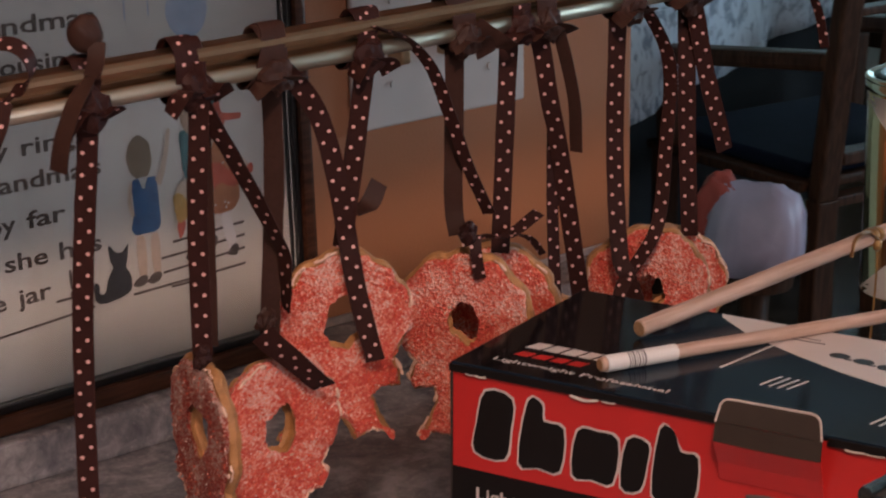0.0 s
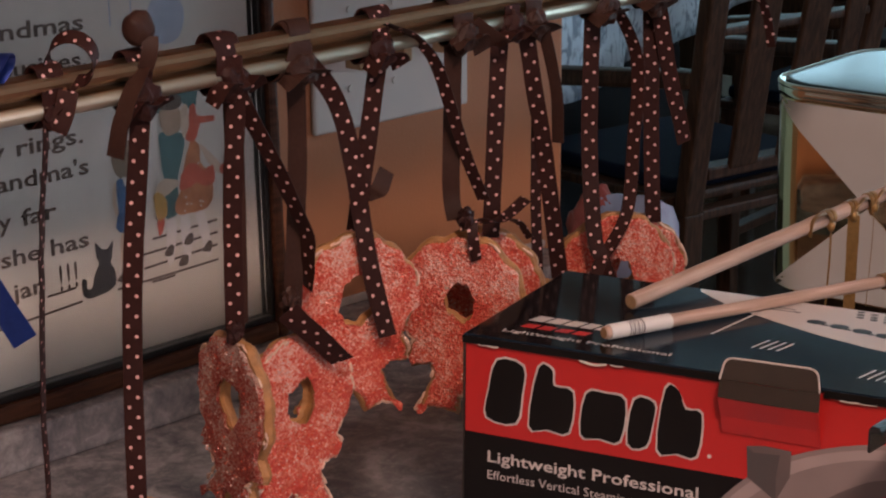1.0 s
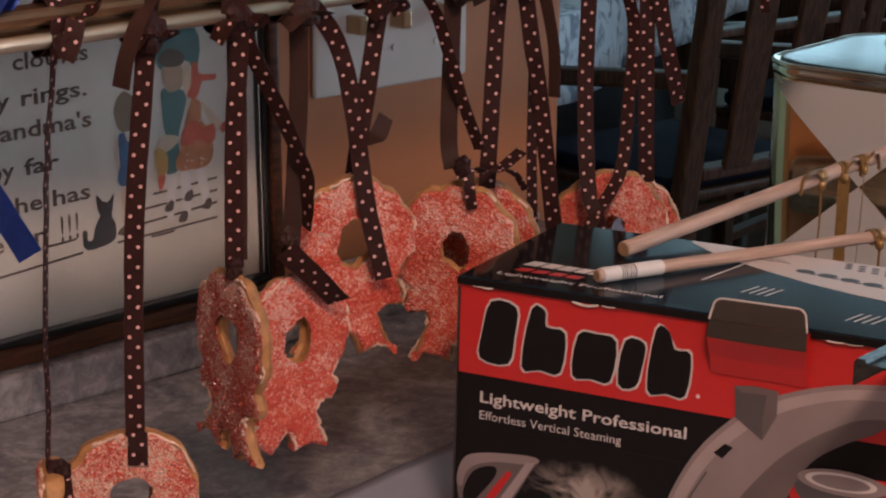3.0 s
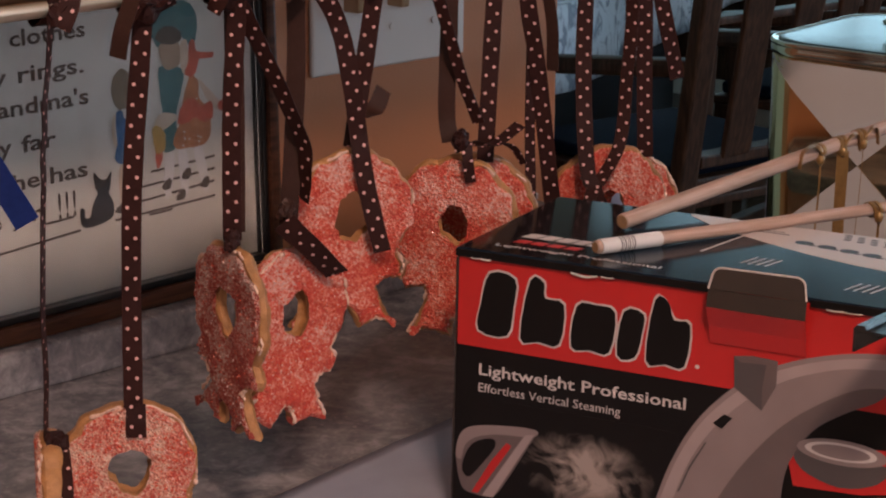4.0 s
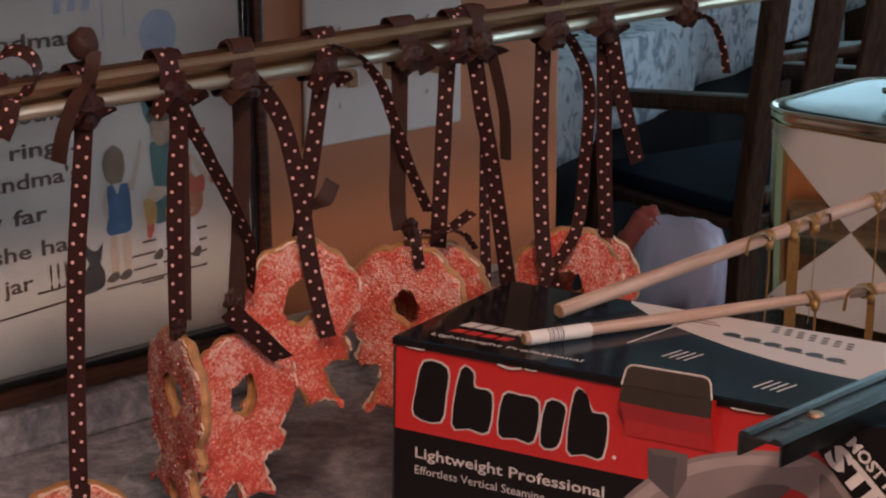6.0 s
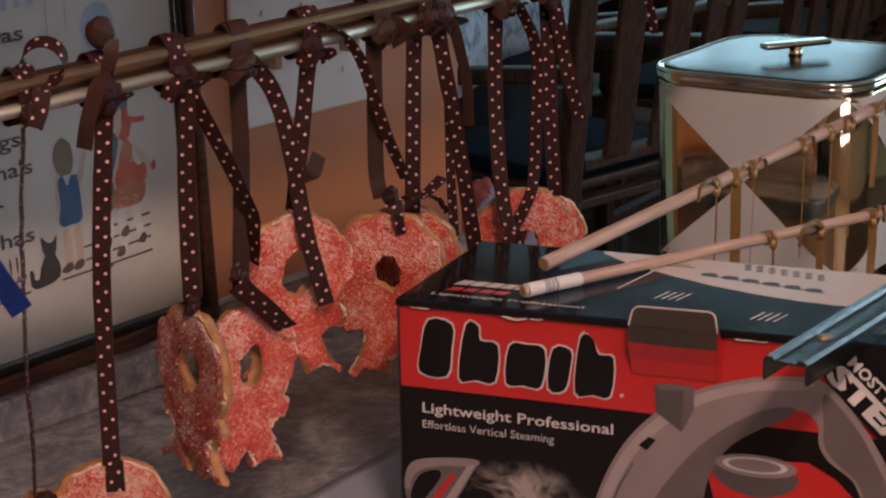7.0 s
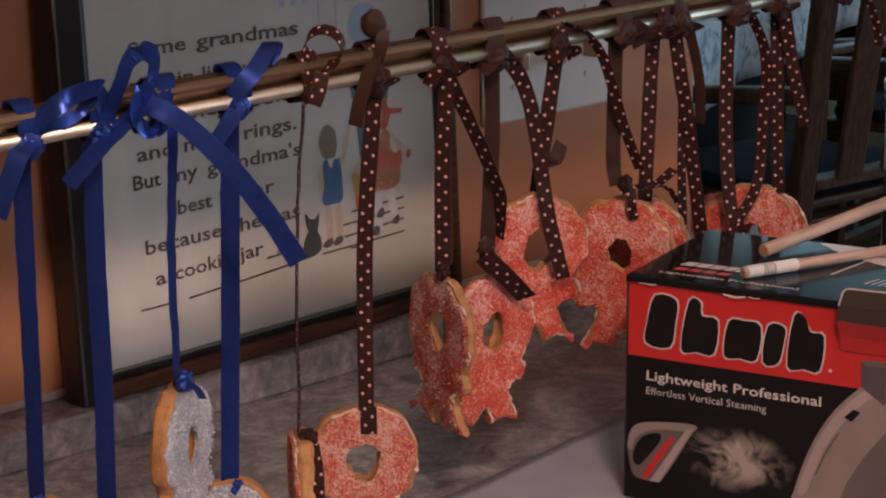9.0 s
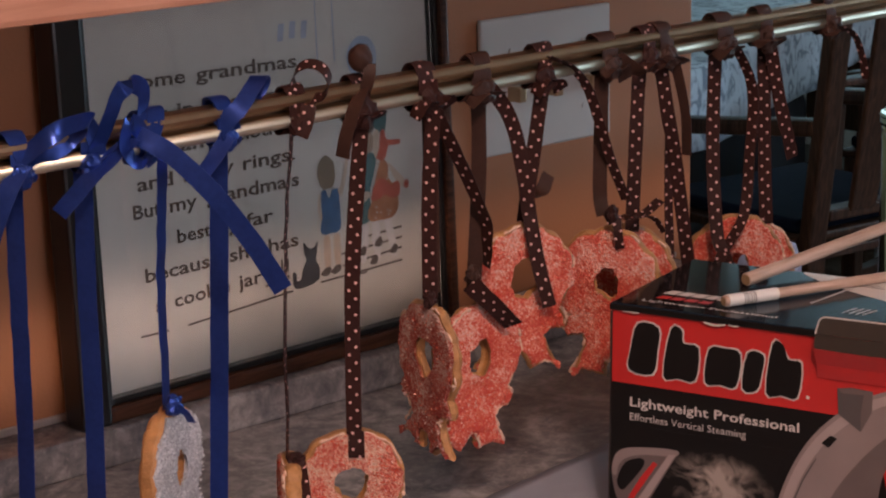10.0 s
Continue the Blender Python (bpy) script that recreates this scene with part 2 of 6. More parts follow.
WHITEPAINT = mat("white_paint", (0.7, 0.69, 0.66), 0.6, vary=0.04, bump=0.1)
SHEET = mat("grey_glossy_sheet", (0.38, 0.39, 0.46), 0.22, vary=0.16, scale=22)
GLASS = bpy.data.materials.new("clear_glass")
GLASS.use_nodes = True
_g = GLASS.node_tree.nodes["Principled BSDF"]
_g.inputs["Transmission Weight"].default_value, _g.inputs["Roughness"].default_value, _g.inputs["IOR"].default_value = 1.0, 0.03, 1.45
# glow for the added ceiling fixture, which stays out of view
LAMPGLOW = bpy.data.materials.new("added_lamp_glow")
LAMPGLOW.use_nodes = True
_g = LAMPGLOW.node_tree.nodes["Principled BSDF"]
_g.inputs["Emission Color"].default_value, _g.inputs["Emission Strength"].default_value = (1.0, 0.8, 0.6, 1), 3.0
DAYLIGHT = bpy.data.materials.new("bright_day_outside")
DAYLIGHT.use_nodes = True
_g = DAYLIGHT.node_tree.nodes["Principled BSDF"]
_g.inputs["Base Color"].default_value = (0.4, 0.5, 0.55, 1)
_g.inputs["Emission Color"].default_value, _g.inputs["Emission Strength"].default_value = (0.50, 0.82, 1.0, 1), 1.6
STITCH_BROWN = mat("brown_stitches", (0.20, 0.15, 0.10), 0.85, vary=0.3, scale=700, bump=0.4, bump_scale=1500)
STITCH_BLUE = mat("blue_stitches", (0.05, 0.12, 0.24), 0.85, vary=0.35, scale=700, bump=0.4, bump_scale=1500)
STITCH_PALEBLUE = mat("pale_blue_stitches", (0.33, 0.38, 0.46), 0.85, vary=0.2, scale=700)
STITCH_RED = mat("red_stitches", (0.48, 0.10, 0.06), 0.85, vary=0.4, scale=500, bump=0.4, bump_scale=1500)
STITCH_TEAL = mat("teal_stitches", (0.07, 0.15, 0.15), 0.85, vary=0.3, scale=700, bump=0.4, bump_scale=1500)
STITCH_ORANGE = mat("orange_stitches", (0.42, 0.17, 0.08), 0.85, vary=0.4, scale=600, bump=0.4, bump_scale=1500)
STITCH_YELLOW = mat("ochre_stitches", (0.45, 0.27, 0.08), 0.85, vary=0.3, scale=600)
STITCH_TAN = mat("brown_tan_stitches", (0.33, 0.23, 0.16), 0.85, vary=0.25, scale=700)
STITCH_PALE = mat("pale_grey_stitches", (0.60, 0.57, 0.55), 0.85, vary=0.1, scale=700)
STITCH_BLACK = mat("black_stitches", (0.03, 0.028, 0.028), 0.85, vary=0.4, scale=700, bump=0.4, bump_scale=1500)
STITCH_SKIN = mat("tan_stitches", (0.52, 0.40, 0.30), 0.85, vary=0.2, scale=700)
BAGWHITE = mat("white_plastic_bag", (0.46, 0.40, 0.50), 0.4, vary=0.12, scale=20, bump=0.5, bump_scale=40)
BAGRED = mat("red_plastic", (0.42, 0.07, 0.05), 0.4, vary=0.2, scale=20, bump=0.3, bump_scale=40)


def flowered():
    """A pale cloth with scattered grey-blue sprigs."""
    m = mat("flowered_cloth", (0.60, 0.62, 0.64), 0.8, vary=0.05)
    nt = m.node_tree
    b = nt.nodes["Principled BSDF"]
    tc, n, cr = nt.nodes.new("ShaderNodeTexCoord"), nt.nodes.new("ShaderNodeTexNoise"), nt.nodes.new("ShaderNodeValToRGB")
    n.inputs["Scale"].default_value, n.inputs["Detail"].default_value, n.inputs["Distortion"].default_value = 22, 5, 1.6
    e = cr.color_ramp.elements
    e[0].position, e[0].color = 0.50, (0.62, 0.68, 0.74, 1)
    e[1].position, e[1].color = 0.64, (0.25, 0.29, 0.36, 1)
    nt.links.new(tc.outputs["Object"], n.inputs["Vector"])
    nt.links.new(n.outputs["Fac"], cr.inputs["Fac"])
    nt.links.new(cr.outputs[0], b.inputs["Base Color"])
    return m


def steam_print():
    """Pale printed steam, thick in the middle and fading into the black ink."""
    m = mat("steam_print", (0.02, 0.02, 0.02), 0.34, spec=0.22)
    nt = m.node_tree
    b = nt.nodes["Principled BSDF"]
    tc, n = nt.nodes.new("ShaderNodeTexCoord"), nt.nodes.new("ShaderNodeTexNoise")
    n.inputs["Scale"].default_value, n.inputs["Detail"].default_value, n.inputs["Distortion"].default_value = 55, 9, 1.7
    mp = nt.nodes.new("ShaderNodeMapping")
    mp.inputs["Location"].default_value, mp.inputs["Scale"].default_value = (-1.75, 0, -1.57), (22, 0, 40)
    ln = nt.nodes.new("ShaderNodeVectorMath")
    ln.operation = "LENGTH"
    nt.links.new(tc.outputs["Object"], n.inputs["Vector"])
    nt.links.new(tc.outputs["Object"], mp.inputs["Vector"])
    nt.links.new(mp.outputs[0], ln.inputs[0])
    fade = math_node(nt, "SUBTRACT", 1.0, ln.outputs["Value"])
    fade.node.use_clamp = True
    v = math_node(nt, "MULTIPLY", fade, math_node(nt, "MULTIPLY", math_node(nt, "SUBTRACT", n.outputs["Fac"], 0.33), 4.2))
    cr = nt.nodes.new("ShaderNodeValToRGB")
    e = cr.color_ramp.elements
    e[0].position, e[0].color = 0.08, (0.008, 0.0065, 0.006, 1)
    e[1].position, e[1].color = 0.85, (0.36, 0.30, 0.26, 1)
    nt.links.new(v, cr.inputs["Fac"])
    nt.links.new(cr.outputs[0], b.inputs["Base Color"])
    return m


FLOWERED = flowered()
STEAM = steam_print()
CUTEND = mat("dowel_end_grain", (0.30, 0.19, 0.10), 0.7, vary=0.2, scale=400)

# ---- building helpers ----


def thing(name, at, label, category, group="", kind=""):
    ob = new(name)
    ob.empty_display_size = 0.02
    ob.location = at
    return tagged(ob, label, category, group, kind)


def part(name, bm, material, parent=None, label="", smooth=False):
    me = bpy.data.meshes.new(name)
    bm.to_mesh(me)
    bm.free()
    for mt in material if isinstance(material, (list, tuple)) else (material,):
        me.materials.append(mt)
    if smooth:
        for p in me.polygons:
            p.use_smooth = True
    ob = new(name, me)
    ob.parent = parent
    if label:
        ob["label"] = label
    return ob


def setting(name, bm, material, label, category):
    return tagged(part(name, bm, material), label, category, kind="structure")


def box_bm(lo, hi, bevel=0.0, segments=2):
    bm = bmesh.new()
    bmesh.ops.create_cube(bm, size=1)
    for v in bm.verts:
        v.co = [lo[i] + (v.co[i] + 0.5) * (hi[i] - lo[i]) for i in range(3)]
    if bevel:
        bmesh.ops.bevel(bm, geom=bm.edges[:], offset=bevel, segments=segments, affect="EDGES", profile=0.6)
    return bm


def curve_points(points, steps=8):
    """A smooth run through the given points."""
    p = [Vector(q) for q in points]
    if len(p) < 3:
        return [p[0].lerp(p[-1], i / steps) for i in range(steps + 1)]
    p = [2 * p[0] - p[1], *p, 2 * p[-1] - p[-2]]
    out = []
    for i in range(1, len(p) - 2):
        a, b, c, d = p[i - 1 : i + 3]
        for k in range(steps):
            t = k / steps
            out.append(0.5 * (2 * b + (c - a) * t + (2 * a - 5 * b + 4 * c - d) * t * t + (3 * b - a - 3 * c + d) * t**3))
    return [*out, p[-2]]


def strip_bm(points, width, a0, a1=None, thick=0.0004, steps=8, v0=0.0, tilt=0.0, wavy=0.0):
    """A ribbon along a smooth run, its width turned to the heading a0 at its start and a1 at its end (degrees), with rounded body and ribbon coordinates in metres."""
    pts = curve_points(points, steps)
    a1 = a0 if a1 is None else a1
    bm = bmesh.new()
    uvl = bm.loops.layers.uv.new("UVMap")
    rows, run = [], v0
    n = len(pts)
    for i, p in enumerate(pts):
        t = (pts[min(i + 1, n - 1)] - pts[max(i - 1, 0)]).normalized()
        ang = radians(a0 + (a1 - a0) * i / (n - 1))
        s = Vector((math.cos(ang), math.sin(ang), tilt))
        s = (s - t * s.dot(t)).normalized()
        nn = t.cross(s)
        if i:
            run += (p - pts[i - 1]).length
        w = width / 2 * (1 + 0.05 * noise.noise((run * 60, v0 + points[0][0] * 50, 1.7)))
        p = p + nn * (wavy * noise.noise((run * 75, points[-1][0] * 40, 4.1)))
        row = []
        for u, lift in ((-1, 0), (-0.4, 0.25), (0.4, 0.25), (1, 0)):
            row.append((p + s * u * w + nn * (lift * thick), u * w, run))
        for u, lift in ((1, -1), (-1, -1)):
            row.append((p + s * u * w + nn * (lift * thick), u * w, run))
        rows.append([(bm.verts.new(q), u, v) for q, u, v in row])
    for a, b in zip(rows, rows[1:]):
        for k in range(6):
            q = [a[k], a[(k + 1) % 6], b[(k + 1) % 6], b[k]]
            f = bm.faces.new([x[0] for x in q])
            for lp, x in zip(f.loops, q):
                lp[uvl].uv = (x[1], x[2])
    for r in (rows[0], rows[-1]):
        f = bm.faces.new([x[0] for x in r])
        for lp, x in zip(f.loops, r):
            lp[uvl].uv = (x[1], x[2])
    bmesh.ops.recalc_face_normals(bm, faces=bm.faces[:])
    for e in bm.edges:
        if len(e.link_faces) == 2 and e.calc_face_angle(0.0) > 0.7:
            e.smooth = False
    return bm


def tube_bm(points, radius, sides=12, steps=6, smooth_run=True):
    """A round bar along a run; radius may be a list, one for each given point."""
    pts = curve_points(points, steps) if smooth_run else [Vector(p) for p in points]
    n = len(pts)
    bm = bmesh.new()
    rows = []
    up = Vector((0, 0, 1))
    for i, p in enumerate(pts):
        t = (pts[min(i + 1, n - 1)] - pts[max(i - 1, 0)]).normalized()
        s = t.cross(up)
        s = s.normalized() if s.length > 0.05 else Vector((1, 0, 0))
        q = s.cross(t)
        if isinstance(radius, (list, tuple)):
            f = i / (n - 1) * (len(radius) - 1)
            r = radius[int(f)] + (radius[min(int(f) + 1, len(radius) - 1)] - radius[int(f)]) * (f - int(f))
        else:
            r = radius
        rows.append([bm.verts.new(p + (s * math.cos(2 * math.pi * k / sides) + q * math.sin(2 * math.pi * k / sides)) * r) for k in range(sides)])
    for a, b in zip(rows, rows[1:]):
        for k in range(sides):
            bm.faces.new((a[k], a[(k + 1) % sides], b[(k + 1) % sides], b[k]))
    bm.faces.new(rows[0][::-1])
    bm.faces.new(rows[-1])
    bmesh.ops.recalc_face_normals(bm, faces=bm.faces[:])
    return bm


def shape_bm(outline, depth, m=None, hole=None):
    """A flat shape cut from a sheet: outline in the x-z plane, its face at y = 0 and its back at y = depth."""
    bm = bmesh.new()
    edges = []
    for ring in (outline, hole) if hole else (outline,):
        vs = [bm.verts.new((x, 0, z)) for x, z in ring]
        edges += [bm.edges.new((vs[i], vs[(i + 1) % len(vs)])) for i in range(len(vs))]
    bmesh.ops.triangle_fill(bm, edges=edges, use_beauty=True)
    if depth:
        ext = bmesh.ops.extrude_face_region(bm, geom=bm.faces[:])
        for v in ext["geom"]:
            if isinstance(v, bmesh.types.BMVert):
                v.co.y += depth
    bmesh.ops.recalc_face_normals(bm, faces=bm.faces[:])
    if m is not None:
        bm.transform(m)
    return bm


def smooth_ring(points, steps=5):
    p = [Vector((x, z, 0)) for x, z in points]
    n = len(p)
    out = []
    for i in range(n):
        a, b, c, d = p[i - 1], p[i], p[(i + 1) % n], p[(i + 2) % n]
        for k in range(steps):
            t = k / steps
            q = 0.5 * (2 * b + (c - a) * t + (2 * a - 5 * b + 4 * c - d) * t * t + (3 * b - a - 3 * c + d) * t**3)
            out.append((q.x, q.y))
    return out


def text_bm(body, height, width, m, depth=0.0002, heavy=0.0, shear=0.0):
    """Lettering in the built-in font, its left foot at the origin of m, set to the given width, in the x-z plane facing -y."""
    cu = bpy.data.curves.new("lettering", "FONT")
    cu.body, cu.size, cu.shear, cu.offset, cu.resolution_u = body, height / 0.72, shear, heavy, 2
    ob = bpy.data.objects.new("lettering", cu)
    scene.collection.objects.link(ob)
    bpy.context.view_layer.update()
    me = bpy.data.meshes.new_from_object(ob.evaluated_get(bpy.context.evaluated_depsgraph_get()))
    bpy.data.objects.remove(ob)
    bpy.data.curves.remove(cu)
    bm = bmesh.new()
    bm.from_mesh(me)
    bpy.data.meshes.remove(me)
    lo, hi = min(v.co.x for v in bm.verts), max(v.co.x for v in bm.verts)
    for v in bm.verts:
        v.co = ((v.co.x - lo) * width / (hi - lo), -depth, v.co.y)
    bm.transform(m)
    return bm


def inside(x, z, ring):
    hit = False
    for i in range(len(ring)):
        (x1, z1), (x2, z2) = ring[i - 1], ring[i]
        if (z1 > z) != (z2 > z) and x < (x2 - x1) * (z - z1) / (z2 - z1) + x1:
            hit = not hit
    return hit


# ---- the place ----
COUNTER = 0.890
LEDGE = 0.9198
setting("floor_dining", box_bm((0.26, -3.4, -0.05), (4.6, 3.4, 0.0)), FLOORWOOD, "glossy brown wooden dining room floor", "floor")
setting("floor_kitchen", box_bm((-3.2, -3.4, -0.05), (0.2595, 3.4, 0.0)), VINYL, "plain tan kitchen floor", "floor")
setting("ceiling", box_bm((-3.2, -3.4, 2.45), (4.6, 3.4, 2.55)), WHITEPAINT, "plain white ceiling", "ceiling")
setting("wall_north", box_bm((-3.2, 0.0, 0.0), (0.260, 0.12, 2.45), 0.004), TAN, "tan painted wall with an open end", "wall")
for nm, lo, hi in (("wall_south_low", (-3.2, -3.5, 0.0), (4.6, -3.4, 1.12)), ("wall_south_top", (-3.2, -3.5, 2.08), (4.6, -3.4, 2.45)),
                   ("wall_south_side", (-3.2, -3.5, 1.12), (-1.28, -3.4, 2.08)), ("wall_south_end", (0.08, -3.5, 1.12), (4.6, -3.4, 2.08))):
    setting(nm, box_bm(lo, hi), CREAM, "plain cream wall round a window", "wall")
# unseen window, added to bring cool fill light onto the picture wall
win = thing("window_1", (-0.6, -3.45, 1.12), "unseen white-framed kitchen window added for fill daylight", "window", kind="structure")
for x0, x1 in ((-0.679, -0.63), (-0.025, 0.025), (0.63, 0.679)):
    part("window_frame", box_bm((x0, -0.03, 0.001), (x1, 0.03, 0.959), 0.003), WHITEPAINT, win)
for x0, x1 in ((-0.6295, -0.0255), (0.0255, 0.6295)):
    part("window_frame", box_bm((x0, -0.03, 0.001), (x1, 0.03, 0.05), 0.003), WHITEPAINT, win)
    part("window_frame", box_bm((x0, -0.03, 0.91), (x1, 0.03, 0.959), 0.003), WHITEPAINT, win)
    part("pane", box_bm((x0, -0.003, 0.0505), (x1, 0.003, 0.9095)), GLASS, win).visible_shadow = False
setting("wall_west", box_bm((-3.3, -3.4, 0.0), (-3.2, 0.0, 2.45)), CREAM, "plain cream wall", "wall")
setting("wall_dining", box_bm((0.140, 0.12, 0.0), (0.260, 3.4, 2.45)), SAGE, "plain sage-green dining room wall", "wall")
setting("wall_far_north", box_bm((0.260, 3.4, 0.0), (4.6, 3.5, 2.45)), SAGE, "plain sage-green dining room wall", "wall")
# the far wall, pierced by an added, unseen window and a glazed garden door
for nm, lo, hi in (("wall_east_top", (4.4, -3.4, 2.3), (4.55, 3.4, 2.45)), ("wall_east_low", (4.4, -3.4, 0.0), (4.55, 1.8, 0.95)), ("wall_east_side", (4.4, -3.4, 0.95), (4.55, -2.15, 2.3)),
                   ("wall_east_middle", (4.4, -0.65, 0.95), (4.55, 1.8, 2.3)), ("wall_east_end", (4.4, 3.2, 0.0), (4.55, 3.4, 2.3))):
    setting(nm, box_bm(lo, hi), SAGE, "plain sage-green wall round a window and a garden door", "wall")
for nm, y0, y1, z0, high, label, cat in (("window_2", -2.15, -0.65, 0.95, 1.35, "unseen white-framed dining room window added for daylight", "window"), ("door_1", 1.8, 3.2, 0.95, 1.35, "closed white-framed garden door with large panes", "door")):
    w = thing(nm, (4.47, (y0 + y1) / 2, z0), label, cat, kind="structure")
    h = (y1 - y0) / 2
    for a0, a1 in ((-h + 0.001, -h + 0.05), (-0.025, 0.025), (h - 0.05, h - 0.001)):
        part("door_frame" if nm == "door_1" else "window_frame", box_bm((-0.03, a0, 0.001), (0.03, a1, high - 0.001), 0.003), WHITEPAINT, w)
    for a0, a1 in ((-h + 0.0505, -0.0255), (0.0255, h - 0.0505)):
        for b0, b1 in ((0.001, 0.05), (high / 2 - 0.02, high / 2 + 0.02), (high - 0.05, high - 0.001)):
            part("door_frame" if nm == "door_1" else "window_frame", box_bm((-0.03, a0, b0), (0.03, a1, b1), 0.003), WHITEPAINT, w)
        for b0, b1 in ((0.0505, high / 2 - 0.0205), (high / 2 + 0.0205, high - 0.0505)):
            part("pane", box_bm((-0.003, a0, b0), (0.003, a1, b1)), GLASS, w).visible_shadow = False
for a0, a1 in ((-0.699, -0.65), (-0.025, 0.025), (0.65, 0.699)):
    part("door_frame", box_bm((-0.03, a0, -0.9495), (0.03, a1, 0.0005), 0.003), WHITEPAINT, w)
# solid panels added to mask bright glass; one leaf keeps its low pane
for a0, a1 in ((-0.6495, -0.0255), (0.0255, 0.6495)):
    part("door_frame", box_bm((-0.03, a0, -0.9495), (0.03, a1, -0.88), 0.003), WHITEPAINT, w)
    if a0 < 0:
        part("pane", box_bm((-0.003, a0, -0.8795), (0.003, a1, -0.4205)), GLASS, w).visible_shadow = False
    else:
        part("lower_panel", box_bm((-0.02, a0, -0.8795), (0.02, a1, -0.4205), 0.004), CHAIRWOOD, w, "dark wooden panel added to mask bright glass")
    part("middle_panel", box_bm((-0.02, a0, -0.420), (0.02, a1, 0.0005), 0.004), CHAIRWOOD, w, "dark wooden panel added to mask bright glass")
tagged(part("backdrop", box_bm((5.6, -4.5, -0.5), (5.65, 5.5, 3.5)), DAYLIGHT), "bright hazy daylight outside the windows", "backdrop", kind="structure")

# counter along the wall
bm = box_bm((-1.6, -0.64, COUNTER - 0.038), (0.240, 0.0, COUNTER), 0.006)
setting("countertop", bm, STONE, "grey mottled stone-look countertop", "countertop")
setting("backsplash", box_bm((-1.6, -0.046, COUNTER + 0.0002), (0.235, -0.0002, LEDGE), 0.003), STONE, "low grey stone-look ledge along the wall", "backsplash")
setting("trim", box_bm((-1.6, -0.0044, LEDGE + 0.0002), (0.235, -0.0002, LEDGE + 0.0064), 0.0018, 2), CAULK, "pale smeared caulk line above the backsplash", "trim")
base = thing("base_cabinet", (-0.66, -0.3, 0.0), "tan wooden base cabinet under the counter", "cabinet")
part("body", box_bm((-0.92, -0.28, 0.09), (0.87, 0.298, COUNTER - 0.0385), 0.003), CABINET, base)
part("plinth", box_bm((-0.92, -0.22, 0.0), (0.87, 0.298, 0.09)), BLACK, base)
upper = thing("wall_cabinet", (-0.6, 0.0, 1.272), "salmon wooden wall cabinet above the counter", "cabinet")
part("body", box_bm((-1.0, -0.30, 0.004), (0.84, -0.001, 0.72), 0.003), CABINET, upper)
part("bottom_rail", box_bm((-1.0, -0.322, 0.0), (0.84, -0.3005, 0.05), 0.004), CABINET, upper)

# unseen ceiling fixture, added so the warm light has a source
fix = thing("unseen_ceiling_light", (-1.15, -1.56, 2.45), "unseen round ceiling light with a white rim, added for warm light", "ceiling light")
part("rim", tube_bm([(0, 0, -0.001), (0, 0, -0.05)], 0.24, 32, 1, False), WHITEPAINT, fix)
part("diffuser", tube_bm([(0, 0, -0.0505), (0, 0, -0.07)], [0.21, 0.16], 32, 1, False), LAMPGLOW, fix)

# grey glossy sheet on the counter, under the box
sb = bmesh.new()
bmesh.ops.create_grid(sb, x_segments=40, y_segments=24, size=0.5)
for v in sb.verts:
    x, y = v.co.x * 0.98, v.co.y * 0.26
    z = 0.0025 + 0.0014 * noise.noise((x * 9, y * 9, 3.1)) + 0.0006 * noise.noise((x * 30, y * 30, 1.1))
    v.co = (x, y, max(z, 0.0012))
ex = bmesh.ops.extrude_face_region(sb, geom=sb.faces[:])
for v in ex["geom"]:
    if isinstance(v, bmesh.types.BMVert):
        v.co.z -= 0.001
bmesh.ops.recalc_face_normals(sb, faces=sb.faces[:])
sheet = tagged(part("plastic_sheet", sb, SHEET, smooth=True), "grey glossy plastic sheet spread on the counter", "sheet")
sheet.matrix_basis = pose(-0.25, -0.4210, COUNTER, 0, 0, 6.5)

# ---- switch plate ----
sw = thing("switch_plate", (0.0575, 0.0, 1.1192), "white three-gang switch plate with brass toggles on the tan wall", "switch")
part("plate", box_bm((-0.082, -0.006, -0.061), (0.082, -0.0005, 0.061), 0.003, 3), PLATE, sw)
for k in (-1, 0, 1):
    tg = box_bm((k * 0.046 - 0.0045, -0.022, -0.014), (k * 0.046 + 0.0045, -0.005, 0.0), 0.002)
    part("toggle", tg, BRASS, sw, "small brass toggle")
    for s in (-1, 1):
        part("screw", tube_bm([(k * 0.046, -0.0075, s * 0.030), (k * 0.046, -0.005, s * 0.030)], 0.0028, 10, 1, False), PLATE, sw)

# ---- embroidered picture, leaning on the wall ----
pic = thing("framed_picture", (-0.261, -0.022, LEDGE - 0.0168), "framed cream embroidery with dark stitched words, leaning on the wall", "picture")
pic.rotation_euler = (radians(-1.7), 0, radians(1.6))
PW, PH = 0.402, 0.40
PR = 0.187  # the slimmer far side of the frame
P0, P1, P2 = 0.0172, 0.0300, 0.0350  # underside of the frame, top of its bottom rail, top of the inner lip
# the left side's shade is put into its colour, black instead of brown
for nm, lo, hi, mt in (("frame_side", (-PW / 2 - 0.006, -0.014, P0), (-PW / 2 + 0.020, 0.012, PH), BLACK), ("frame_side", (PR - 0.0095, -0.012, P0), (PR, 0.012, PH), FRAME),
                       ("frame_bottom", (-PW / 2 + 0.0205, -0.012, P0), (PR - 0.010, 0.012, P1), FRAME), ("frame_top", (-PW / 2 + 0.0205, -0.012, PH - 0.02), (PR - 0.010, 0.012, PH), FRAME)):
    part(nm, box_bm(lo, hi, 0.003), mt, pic)
